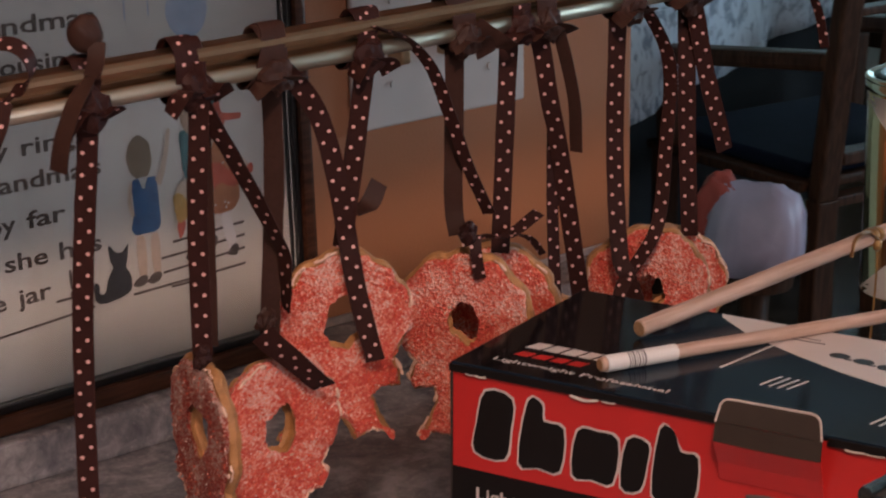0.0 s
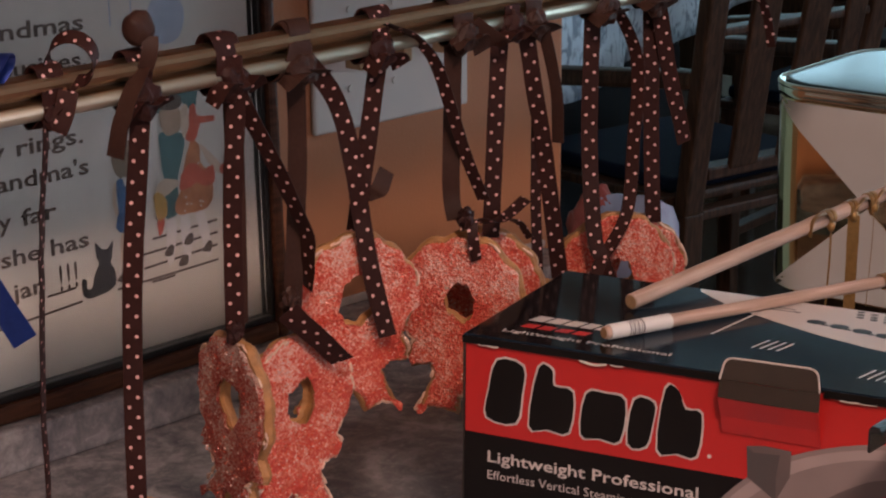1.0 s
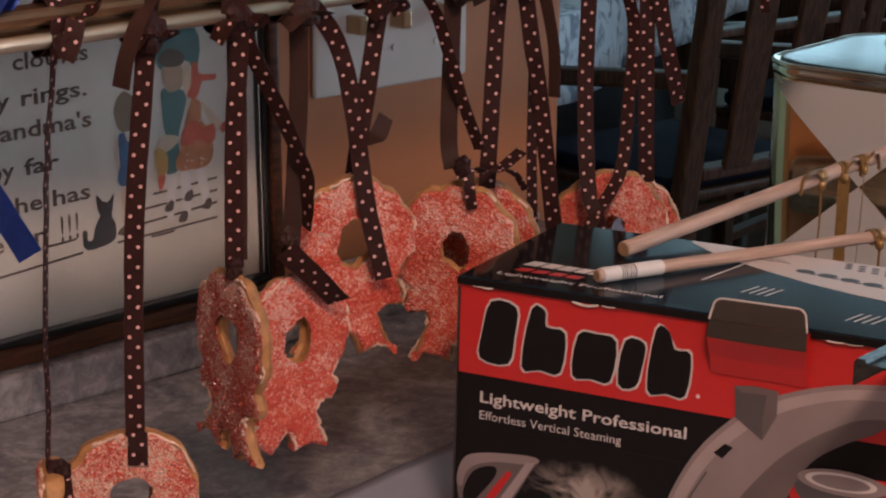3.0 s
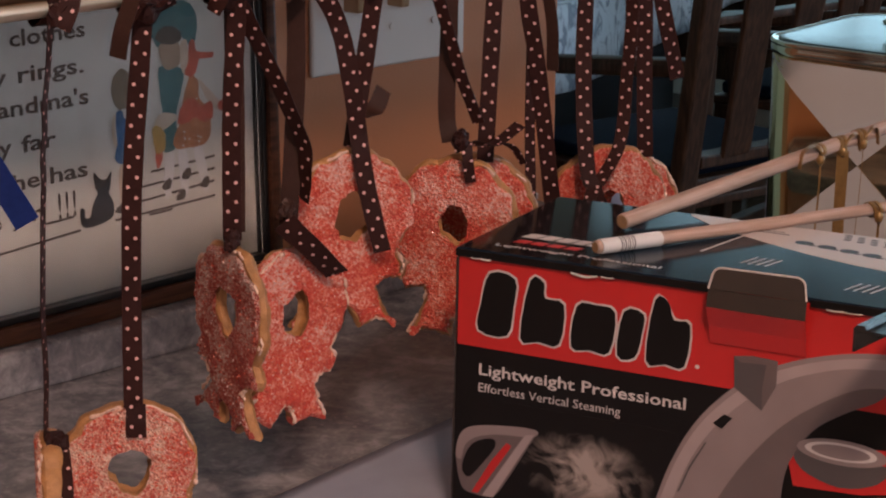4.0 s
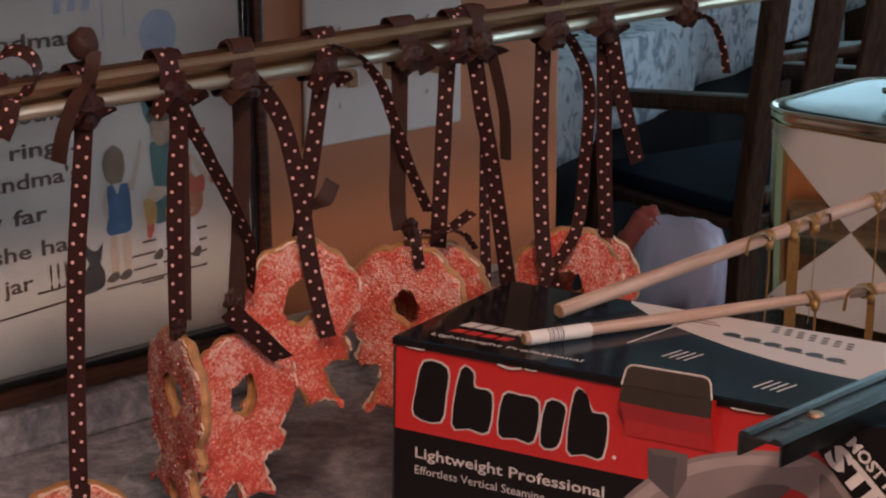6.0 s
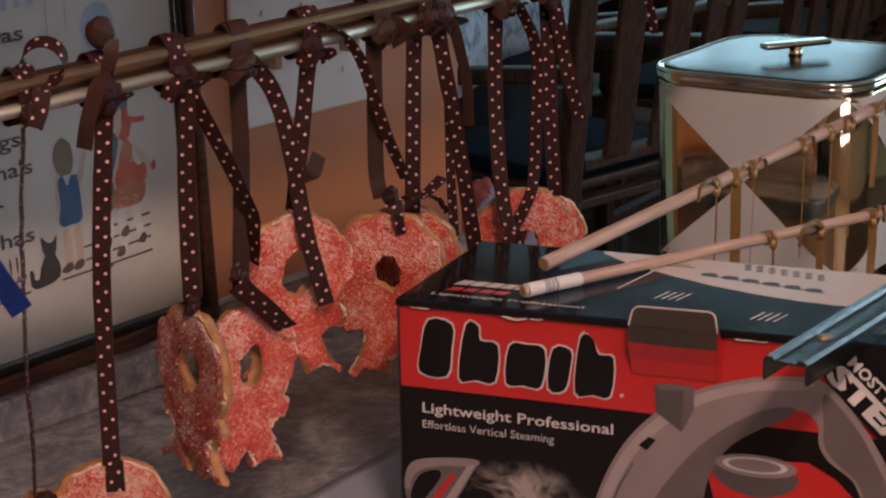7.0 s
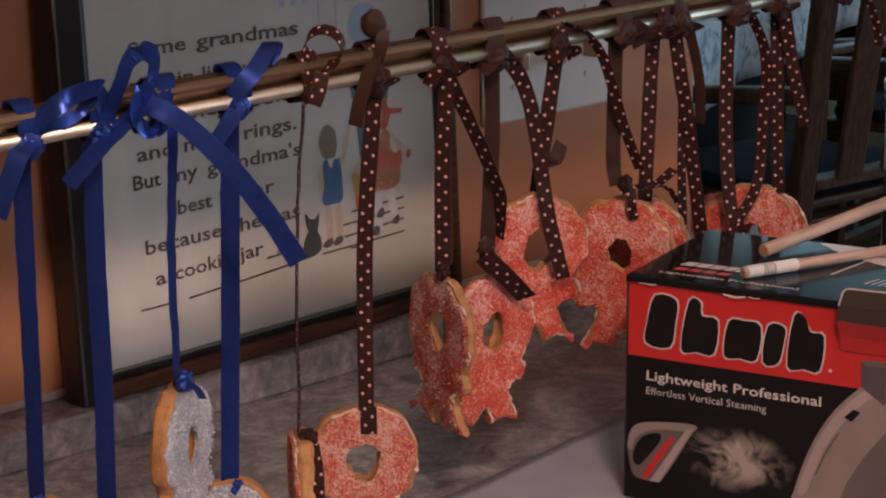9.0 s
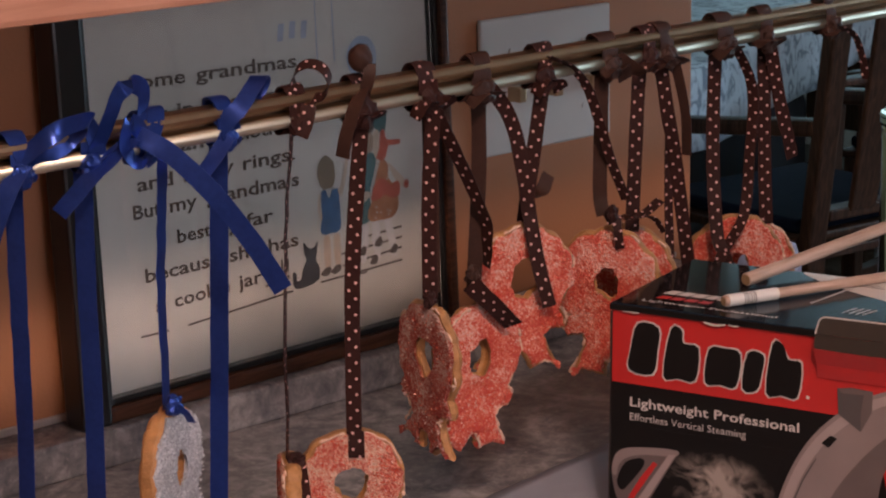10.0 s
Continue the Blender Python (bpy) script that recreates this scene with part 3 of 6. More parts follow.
for lo, hi in (((-PW / 2 + 0.0205, -0.008, P1 + 0.0005), (-PW / 2 + 0.025, 0.004, PH - 0.0202)), ((PR - 0.0135, -0.008, P1 + 0.0005), (PR - 0.010, 0.004, PH - 0.0202)),
               ((-PW / 2 + 0.0252, -0.008, P1 + 0.0005), (PR - 0.0137, 0.004, P2)), ((-PW / 2 + 0.0252, -0.008, PH - 0.026), (PR - 0.0137, 0.004, PH - 0.0202))):
    part("inner_lip", box_bm(lo, hi, 0.001), BLACK, pic, "black inner lip")
part("linen", box_bm((-PW / 2 + 0.0206, 0.0042, P1 + 0.0007), (PR - 0.0101, 0.010, PH - 0.0204)), CLOTH, pic, "cream embroidered linen")
part("glass", box_bm((-PW / 2 + 0.0253, -0.0035, P2 + 0.0002), (PR - 0.0138, -0.0015, PH - 0.0262)), GLASS, pic, "clear picture glass").visible_shadow = False


def stitched(body, x, z, width, rise=0.0, height=0.0112):
    """A line of stitched words that climbs by the given rise along its width."""
    lean = Matrix.Rotation(-math.atan2(rise, width), 4, "Y")
    for word, x0, w in spread(body, x, width):
        part("stitched_word", text_bm(word, height, w, Matrix.Translation((x0, 0.0040, z + rise * (x0 - x) / width)) @ lean, 0.0003, 0.0003), THREAD, pic)


def spread(body, x, width):
    """Words of a line with their start and width, shared out by their letters."""
    wide = lambda w: sum(0.45 if c in "il'!.jt" else 1.5 if c in "m" else 1.0 for c in w)
    words = body.split()
    total = sum(wide(w) for w in words) + 0.8 * (len(words) - 1)
    out, at = [], x
    for w in words:
        out.append((w, at, wide(w) / total * width))
        at += (wide(w) + 0.8) / total * width
    return out


for body, x, z, width, rise in (("Some grandmas", -0.1335, 0.2652, 0.164, -0.0024), ("ride in limousines.", -0.1341, 0.2392, 0.165, -0.0005), ("fancy clothes", -0.0957, 0.2119, 0.122, 0.0004), ("and", -0.1322, 0.1871, 0.034, 0.0003),
                                ("many rings.", -0.0882, 0.1877, 0.112, 0.0006), ("But my grandma's", -0.1376, 0.1662, 0.164, 0.0006), ("best by far", -0.0981, 0.1409, 0.096, 0.0010), ("because she has", -0.1307, 0.1156, 0.153, 0.0018),
                                ("a cookie jar", -0.1232, 0.0904, 0.106, 0.0038)):
    stitched(body, x, z, width, rise)
for k in range(3):
    part("stitched_mark", text_bm("!", 0.0180, 0.0024, Matrix.Translation((-0.0040 + 0.0062 * k, 0.0040, 0.0915 + 0.0002 * k)), 0.0003, 0.0004), THREAD, pic)


def oval(cx, cz, rx, rz, wob=0.1, n=22, seed=0):
    return [(cx + rx * math.cos(a) * (1 + wob * noise.noise((math.cos(a) * 2, math.sin(a) * 2, seed))), cz + rz * math.sin(a) * (1 + wob * noise.noise((math.cos(a) * 2, math.sin(a) * 2, seed + 9)))) for a in [2 * math.pi * k / n for k in range(n)]]


def quad(x0, z0, x1, z1, slant=0.0):
    return [(x0, z0), (x1, z0), (x1 + slant, z1), (x0 + slant, z1)]


def motif(name, outline, material, lift=0.0):
    part(name, shape_bm(outline, 0.0002, Matrix.Translation((0, 0.0037 - lift, 0))), material, pic)


# stitched motifs: plain coloured patches
def patch(name, points, material, lift=0.0, wob=0.0011, seed=0):
    """A stitched patch with an uneven, thready outline."""
    ring = smooth_ring(points, 4)
    motif(name, [(x + wob * noise.noise((x * 420, z * 420, seed)), z + wob * noise.noise((x * 420, z * 420, seed + 5.0))) for x, z in ring], material, lift)


patch("stitched_oval", [(0.0455, 0.1709), (0.0472, 0.1799), (0.0538, 0.1862), (0.0608, 0.1836), (0.0646, 0.1755), (0.0639, 0.1645), (0.0593, 0.1586), (0.0503, 0.1598)], STITCH_BROWN, seed=1)
patch("stitched_block", [(0.0465, 0.1229), (0.0570, 0.1211), (0.0680, 0.1234), (0.0679, 0.1404), (0.0672, 0.1564), (0.0607, 0.1571), (0.0571, 0.1506), (0.0533, 0.1582), (0.0482, 0.1558), (0.0483, 0.1388)], STITCH_BLUE, 0.0002, seed=2)
for outline in ([(0.0457, 0.1544), (0.0482, 0.1558), (0.0471, 0.1429), (0.0488, 0.1348), (0.0462, 0.1339), (0.0441, 0.1429)], [(0.0662, 0.1555), (0.0693, 0.1584), (0.0751, 0.1743), (0.0778, 0.1862), (0.0803, 0.1852), (0.0770, 0.1682), (0.0711, 0.1514)]):
    patch("stitched_strip", outline, STITCH_SKIN, 0.0003, 0.0006)
for x in (0.0465, 0.0575):
    patch("stitched_strip", [(x + 0.0024, 0.1170), (x + 0.0088, 0.1170), (x + 0.0080, 0.0915), (x + 0.0032, 0.0915)], STITCH_SKIN, 0.0001, 0.0005)
    patch("stitched_foot", [(x - 0.0030, 0.0885), (x + 0.0030, 0.0930), (x + 0.0080, 0.0925), (x + 0.0075, 0.0880), (x + 0.0020, 0.0860)], THREAD, 0.0004, 0.0006)
patch("stitched_block", [(0.0828, 0.2061), (0.0835, 0.2181), (0.0897, 0.2260), (0.1002, 0.2278), (0.1037, 0.2247), (0.1087, 0.2281), (0.1187, 0.2244), (0.1240, 0.2153), (0.1232, 0.2013), (0.1170, 0.1954), (0.1043, 0.2057), (0.0901, 0.1965)], STITCH_TEAL, seed=3)
patch("stitched_oval", [(0.0862, 0.2030), (0.0913, 0.2099), (0.1004, 0.2107), (0.1083, 0.2056), (0.1081, 0.1996), (0.0971, 0.1978)], THREAD, 0.0003, seed=4)
patch("stitched_block", [(0.0891, 0.1980), (0.1061, 0.1986), (0.1068, 0.1836), (0.0937, 0.1809)], STITCH_TAN, 0.0002, seed=5)
patch("stitched_block", [(0.0878, 0.1820), (0.0998, 0.1828), (0.1097, 0.1775), (0.1074, 0.1636), (0.1021, 0.1507), (0.1011, 0.1257), (0.0885, 0.1240), (0.0900, 0.1440), (0.0884, 0.1640)], STITCH_TEAL, 0.0001, seed=6)
patch("stitched_strip", [(0.1081, 0.1966), (0.1141, 0.1985), (0.1147, 0.1794), (0.1087, 0.1776)], STITCH_SKIN, 0.0002, seed=7)
patch("stitched_bow", [(0.1161, 0.1974), (0.1206, 0.1983), (0.1229, 0.1903), (0.1369, 0.1885), (0.1363, 0.1845), (0.1248, 0.1842), (0.1216, 0.1763), (0.1156, 0.1729), (0.1106, 0.1765), (0.1148, 0.1844)], STITCH_RED, 0.0005, seed=8)
patch("stitched_block", [(0.1156, 0.1734), (0.1225, 0.1693), (0.1232, 0.1573), (0.1320, 0.1451), (0.1327, 0.1311), (0.1265, 0.1232), (0.1125, 0.1225), (0.0991, 0.1248), (0.0997, 0.1337), (0.1070, 0.1456), (0.1093, 0.1596)], STITCH_ORANGE, 0.0003, seed=9)
patch("stitched_sash", [(0.1051, 0.1506), (0.1122, 0.1575), (0.1192, 0.1563), (0.1251, 0.1512), (0.1342, 0.1530), (0.1349, 0.1410), (0.1259, 0.1392), (0.1190, 0.1433), (0.1109, 0.1405), (0.1029, 0.1417)], STITCH_RED, 0.0005, seed=10)
patch("stitched_strip", [(0.1235, 0.1693), (0.1275, 0.1672), (0.1431, 0.1508), (0.1430, 0.1468), (0.1380, 0.1469), (0.1302, 0.1551)], STITCH_SKIN, 0.0004, 0.0006, 11)
patch("stitched_dot", [(0.1401, 0.1499), (0.1442, 0.1528), (0.1456, 0.1478), (0.1420, 0.1449)], STITCH_RED, 0.0006, 0.0005)
patch("stitched_strip", [(0.0868, 0.1380), (0.0809, 0.1421), (0.0881, 0.1510), (0.1020, 0.1477), (0.0989, 0.1428)], STITCH_SKIN, 0.0004, 0.0006, 12)
patch("stitched_block", [(0.0799, 0.1412), (0.0859, 0.1420), (0.0908, 0.1349), (0.0896, 0.1250), (0.0825, 0.1231), (0.0797, 0.1312)], STITCH_YELLOW, 0.0005, seed=13)
patch("stitched_block", [(0.0815, 0.1226), (0.0875, 0.1230), (0.0864, 0.1160), (0.0823, 0.1121)], STITCH_RED, 0.0005, 0.0006, 14)
rnd = random.Random(31)
for k in range(26):
    x, z = rnd.uniform(0.1025, 0.1310), rnd.uniform(0.1200, 0.1640)
    if abs(z - 0.1435) < 0.008 or x < 0.1030 + (z - 0.120) * 0.35 or x > 0.133 - max(0.0, z - 0.137) * 0.35:
        continue
    motif("stitched_dot", oval(x, z, 0.0008, 0.0008, 0.3, 7, k), CLOTH, 0.0006)
for x, lean in ((0.0880, -0.003), (0.1000, 0.001), (0.1145, 0.006)):
    patch("stitched_strip", [(x + 0.0022, 0.1190), (x + 0.0102, 0.1190), (x + 0.0088 + lean, 0.0915), (x + 0.0034 + lean, 0.0915)], STITCH_PALE, 0.0001, 0.0006)
for x, z in ((0.0905, 0.0989), (0.1028, 0.0892), (0.1086, 0.1036), (0.1254, 0.0947)):
    patch("stitched_foot", [(x - 0.0045, z - 0.0020), (x - 0.0020, z + 0.0025), (x + 0.0020, z + 0.0050), (x + 0.0045, z + 0.0020), (x + 0.0020, z - 0.0030)], THREAD, 0.0004, 0.0006)
patch("stitched_cat", [(0.0201, 0.0809), (0.0347, 0.0826), (0.0417, 0.0860), (0.0424, 0.0949), (0.0391, 0.1020), (0.0407, 0.1080), (0.0419, 0.1170), (0.0373, 0.1126), (0.0323, 0.1132), (0.0269, 0.1183), (0.0272, 0.1093), (0.0291, 0.1032), (0.0249, 0.0963), (0.0223, 0.0884), (0.0178, 0.0885), (0.0174, 0.0945), (0.0139, 0.0945), (0.0142, 0.0845)], STITCH_BLACK, 0.0003, 0.0005)
for x0, z0, x1, z1 in ((-0.1386, 0.0742, -0.1125, 0.0742), (-0.0935, 0.0743, 0.0136, 0.0805), (-0.0147, 0.0901, 0.0088, 0.0911), (0.0436, 0.0819, 0.1347, 0.0840), (0.0679, 0.0914, 0.1349, 0.0950), (0.0671, 0.1014, 0.1356, 0.1040), (0.0768, 0.1107, 0.1358, 0.1130), (0.0736, 0.0805, 0.0946, 0.0810)):
    w = 0.00085
    motif("stitched_line", [(x0, z0 - w), ((x0 + x1) / 2, (z0 + z1) / 2 - w * 1.2), (x1, z1 - w), (x1, z1 + w), ((x0 + x1) / 2, (z0 + z1) / 2 + w * 0.7), (x0, z0 + w)], THREAD)
for x, z in ((0.012, 0.292), (0.024, 0.293), (0.036, 0.292)):
    motif("stitched_mark", quad(x, z - 0.007, x + 0.006, z + 0.007, 0.002), STITCH_PALEBLUE)
for x in (0.052, 0.070):
    motif("stitched_line", quad(x, 0.262, x + 0.0012, 0.315), STITCH_PALEBLUE)
motif("stitched_oval", oval(0.100, 0.262, 0.0165, 0.018, 0.1, seed=4), STITCH_PALEBLUE)

# ---- rod ----
ROD_Y = -0.317


def rod_z(x):
    return 1.2012 + 0.0074 * (x + 0.45)


def channel_bm(a, b, high, deep, lip, wall=0.0012):
    """A rolled channel from a to b, its open side to -y, with rounded lips."""
    a, b = Vector(a), Vector(b)
    h = high / 2
    prof = [(deep * 0.5, -h), (deep * 0.5, h)] + [(-deep * 0.5 + math.cos(math.radians(q)) * lip / 2, h - lip / 2 + math.sin(math.radians(q)) * lip / 2) for q in range(90, 271, 30)]
    prof += [(deep * 0.5 - wall, h - lip), (deep * 0.5 - wall, -h + lip)]
    prof += [(-deep * 0.5 + math.cos(math.radians(q)) * lip / 2, -h + lip / 2 + math.sin(math.radians(q)) * lip / 2) for q in range(90, 271, 30)]
    t = (b - a).normalized()
    s = Vector((-t.y, t.x, 0)).normalized()
    up = t.cross(s) * -1 if t.cross(s).z < 0 else t.cross(s)
    bm = bmesh.new()
    rings = [[bm.verts.new(p + s * u + up * w) for u, w in prof] for p in (a, b)]
    n = len(prof)
    for k in range(n):
        bm.faces.new((rings[0][k], rings[0][(k + 1) % n], rings[1][(k + 1) % n], rings[1][k]))
    bm.faces.new(rings[0][::-1])
    bm.faces.new(rings[1])
    bmesh.ops.recalc_face_normals(bm, faces=bm.faces[:])
    return bm


rod = thing("curtain_rod", (-0.45, ROD_Y, 1.2012), "worn brass channel curtain rod with ornaments tied along it", "curtain rod")
part("channel", channel_bm((-0.56, 0, -0.0041), (0.72, 0, 0.0053), 0.0205, 0.009, 0.0088), BRASS, rod)
part("lower_lip", tube_bm([(-0.559, -0.0052, -0.0041 - 0.0062), (0.719, -0.0052, 0.0053 - 0.0062)], 0.0043, 12, 1, False), CHAMPAGNE, rod, "pale champagne metal lip", smooth=True)
for sx in (-0.56, 0.72):
    part("wall_return", box_bm((sx - 0.006, 0.0, 0.0074 * sx - 0.0095), (sx + 0.003, -ROD_Y - 0.001, 0.0074 * sx + 0.0095), 0.003), BRASS, rod)

# ---- cookies ----


def rosette(radius, seed, tails=True, scallops=13):
    """The outline of a prize rosette: a lumpy scalloped round with two notched tails below a narrow waist."""
    rnd = random.Random(seed)
    lo, hi = (-38, 218) if tails else (-90, 270)
    n = 78
    ph = rnd.random() * 6
    ring = []
    for i in range(n + (1 if tails else 0)):
        an = math.radians(lo + (hi - lo) * i / n)
        at = Vector((math.cos(an), math.sin(an), seed))
        r = radius * (0.955 + 0.06 * abs(math.sin(scallops * an / 2 + ph)) * (0.7 + noise.noise(at * 1.7)) + 0.05 * noise.noise(at * 3.1))
        ring.append((r * math.cos(an), r * math.sin(an)))
    if not tails:
        return ring
    j = lambda: rnd.uniform(-0.035, 0.035)
    below = ((-0.88, -0.78), (-0.84, -0.98), (-0.56, -1.00), (-0.50, -1.16), (-0.66, -1.42), (-0.88, -1.72), (-0.56, -1.66), (-0.20, -1.80), (-0.10, -1.56), (0.0, -1.42), (0.12, -1.56), (0.20, -1.80), (0.52, -1.66), (0.84, -1.74), (0.62, -1.42), (0.50, -1.16), (0.56, -1.00), (0.84, -0.98), (0.88, -0.78))
    pts = [ring[n], *[((x + j()) * radius, (z + j()) * radius) for x, z in below], ring[0]]
    # finer steps with a ragged edge along the tails
    for a, b in zip(pts, pts[1:]):
        for k in range(1, 5):
            t = k / 5
            ring.append((a[0] + (b[0] - a[0]) * t + rnd.uniform(-0.012, 0.012) * radius, a[1] + (b[1] - a[1]) * t + rnd.uniform(-0.012, 0.012) * radius))
        ring.append(b)
    return ring[:-1]


def offset_ring(ring, by):
    out = []
    n = len(ring)
    area = sum(ring[i - 1][0] * ring[i][1] - ring[i][0] * ring[i - 1][1] for i in range(n))
    sgn = 1 if area > 0 else -1
    for i in range(n):
        (x0, z0), (x1, z1), (x2, z2) = ring[i - 2], ring[i], ring[(i + 2) % n]
        tx, tz = x2 - x0, z2 - z0
        ln = math.hypot(tx, tz) or 1
        d = by[i] if isinstance(by, list) else by
        out.append((x1 - sgn * tz / ln * d, z1 + sgn * tx / ln * d))
    return out


def slab_bm(outer, hole, rows):
    """A solid with a hole, built from layers: rows of (inset, y)."""
    bm = bmesh.new()
    ends = []
    for ring, sgn in ((outer, 1), (hole, -1)):
        prev = None
        for inset, y in rows:
            vs = [bm.verts.new((x, y, z)) for x, z in offset_ring(ring, inset * 1)]
            if prev:
                for k in range(len(vs)):
                    bm.faces.new((prev[k], prev[(k + 1) % len(vs)], vs[(k + 1) % len(vs)], vs[k]))
            else:
                first = vs
            prev = vs
        ends.append((first, prev))
    for side in (0, 1):
        edges = []
        for pair in ends:
            vs = pair[side]
            edges += [bm.edges.get((vs[k], vs[(k + 1) % len(vs)])) for k in range(len(vs))]
        bmesh.ops.triangle_fill(bm, edges=edges, use_beauty=True)
    bmesh.ops.recalc_face_normals(bm, faces=bm.faces[:])
    for e in bm.edges:
        if len(e.link_faces) == 2 and e.calc_face_angle(0.0) > 0.45:
            e.smooth = False
    return bm


def cookie(parent, centre, yaw, radius=0.038, seed=1, tails=True, icing=None, lean=0.0, tip=0.0, hole=0.32, grains=800, thick=0.0105, scallops=13, cover=False):
    """A baked rosette with a sugared face that looks along its own -y."""
    rnd = random.Random(seed)
    outer = rosette(radius, seed, tails, scallops)
    ph = rnd.random() * 6
    hx, hz = hole if isinstance(hole, tuple) else (hole, hole)
    rag = lambda a: 1 + 0.06 * math.sin(3 * a + ph) + 0.16 * noise.noise((2.4 * math.cos(a), 2.4 * math.sin(a), seed))
    inner = [(radius * hx * rag(a) * math.cos(a), radius * hz * rag(a) * math.sin(a) - radius * 0.03) for a in [2 * math.pi * k / 32 for k in range(32)]][::-1]
    m = Matrix.Translation(centre) @ pose(0, 0, 0, tip, lean, yaw)
    h = thick / 2
    b = slab_bm(outer, inner, [(0.0022, h), (0.0004, h - 0.0022), (0, 0), (0.0004, -h + 0.002), (0.0020, -h)])
    for v in b.verts:
        v.co += Vector((0, 0.0007 * noise.noise(v.co * 120 + Vector((seed, 0, 0))), 0)) + 0.0006 * noise.noise_vector(v.co * 200 + Vector((seed, 5, 0)))
    b.transform(m)
    ck = part("cookie", b, COOKIE, parent, smooth=True)
    ragged = offset_ring(outer, [0.0006 + 0.0030 * (0.0 if cover else 1.0) * max(0.0, 0.35 + noise.noise((x * 70 + seed, z * 70, 2.0))) for x, z in outer])
    top = slab_bm(ragged, inner, [(-0.0002, h * 0.2), (-0.0008, -h + 0.0008), (0.0004, -h - 0.0010), (0.0022, -h - 0.0022)] if cover else [(0.0012, -h + 0.0008), (0.0007, -h - 0.0008), (0.0022, -h - 0.0022)])
    for v in top.verts:
        v.co += Vector((0, -0.0008 * noise.noise(v.co * 260 + Vector((seed, 3, 0))), 0)) + 0.0011 * noise.noise_vector(v.co * 330 + Vector((0, seed, 0)))
    top.transform(m)
    part("icing", top, icing or ICING_RED, parent, smooth=True)
    gb = bmesh.new()
    made = 0
    while made < grains:
        x, z = rnd.uniform(-1, 1) * radius, rnd.uniform(-1.95 if tails else -1, 1.0) * radius
        if not inside(x * 1.09, z * 1.06, outer) or not inside(x * 1.04 + math.copysign(0.0016, x), z, outer) or inside(x * 0.92, z * 0.92, inner):
            continue
        s = rnd.uniform(0.00035, 0.0008)
        q = Matrix.Translation((x, -h - 0.0023, z)) @ Euler((rnd.random() * 3, rnd.random() * 3, rnd.random() * 3)).to_matrix().to_4x4() @ Matrix.Scale(s, 4)
        vs = [gb.verts.new(m @ (q @ Vector(c))) for c in ((1, 0, 0), (-1, 0, 0), (0, 1, 0), (0, -1, 0), (0, 0, 1.3), (0, 0, -1.3))]
        for f in ((0, 2, 4), (2, 1, 4), (1, 3, 4), (3, 0, 4), (2, 0, 5), (1, 2, 5), (3, 1, 5), (0, 3, 5)):
            gb.faces.new([vs[i] for i in f])
        made += 1
    g = part("sugar", gb, SUGAR_WHITE if icing is ICING_WHITE else SUGAR, parent)
    g["kind"] = "stuff"
    if icing is not ICING_WHITE:
        drips = bmesh.new()
        for ring, reach in ((outer, 0.97), (inner, 1.04)):
            for k, (x, z) in enumerate(ring):
                if noise.noise((x * 55 + seed, z * 55, 7.0)) < (0.02 if cover else 0.16):
                    continue
                x1, z1 = ring[(k + 1) % len(ring)]
                along = math.atan2(z1 - z, x1 - x)
                r = rnd.uniform(0.0006, 0.0012)
                at = Matrix.Translation((x * reach, -h - 0.0006 + rnd.uniform(-0.0010, 0.0010), z * reach)) @ Matrix.Rotation(-along, 4, "Y") @ Matrix.Diagonal((rnd.uniform(1.6, 3.2), 0.9, rnd.uniform(0.7, 1.3), 1)) @ Matrix.Scale(r, 4)
                bmesh.ops.create_icosphere(drips, subdivisions=2, radius=1, matrix=m @ at)
        if drips.verts:
            part("glaze", drips, ICING_EDGE, parent, "pale glossy glaze along the rim", smooth=True)["kind"] = "stuff"
    return ck


def grain_material(name, colours):
    m = bpy.data.materials.new(name)
    m.use_nodes = True
    nt = m.node_tree
    b = nt.nodes["Principled BSDF"]
    b.inputs["Roughness"].default_value = 0.2
    geo, cr = nt.nodes.new("ShaderNodeNewGeometry"), nt.nodes.new("ShaderNodeValToRGB")
    cr.color_ramp.interpolation = "CONSTANT"
    e = cr.color_ramp.elements
    e[0].color = (*colours[0], 1)
    e[1].position, e[1].color = 0.45, (*colours[1], 1)
    w = e.new(0.76)
    w.color = (*colours[2], 1)
    nt.links.new(geo.outputs["Random Per Island"], cr.inputs["Fac"])
    nt.links.new(cr.outputs[0], b.inputs["Base Color"])
    return m


SUGAR = grain_material("red_sugar", ((0.72, 0.11, 0.06), (0.80, 0.28, 0.19), (0.84, 0.55, 0.47)))
SUGAR_WHITE = grain_material("white_sugar", ((0.55, 0.56, 0.58), (0.8, 0.8, 0.82), (0.35, 0.36, 0.4)))

# ---- ornaments on the rod ----
FACE = -47.0  # heading of a ribbon's width when it faces the kitchen


def ornament(x, label, group):
    o = thing("cookie_ornament", (x, ROD_Y, rod_z(x)), label, "ornament", group)
    o["x0"] = x
    return o


def local(o, pts):
    """Places given as (x, z) or (x, z, towards the room) in the plane of the rod."""
    return [(p[0] - o.location.x, -(p[2] if len(p) > 2 else 0.0), p[1] - o.location.z) for p in pts]


def ribbon(o, pts, material, a0=FACE, a1=None, width=0.0102, name="ribbon", label="", v0=0.0, tilt=0.0):
    return part(name, strip_bm(local(o, pts), width, a0, a1, v0=v0, tilt=tilt, wavy=0.0011 if width > 0.009 else 0.0003), material, o, label, smooth=True)


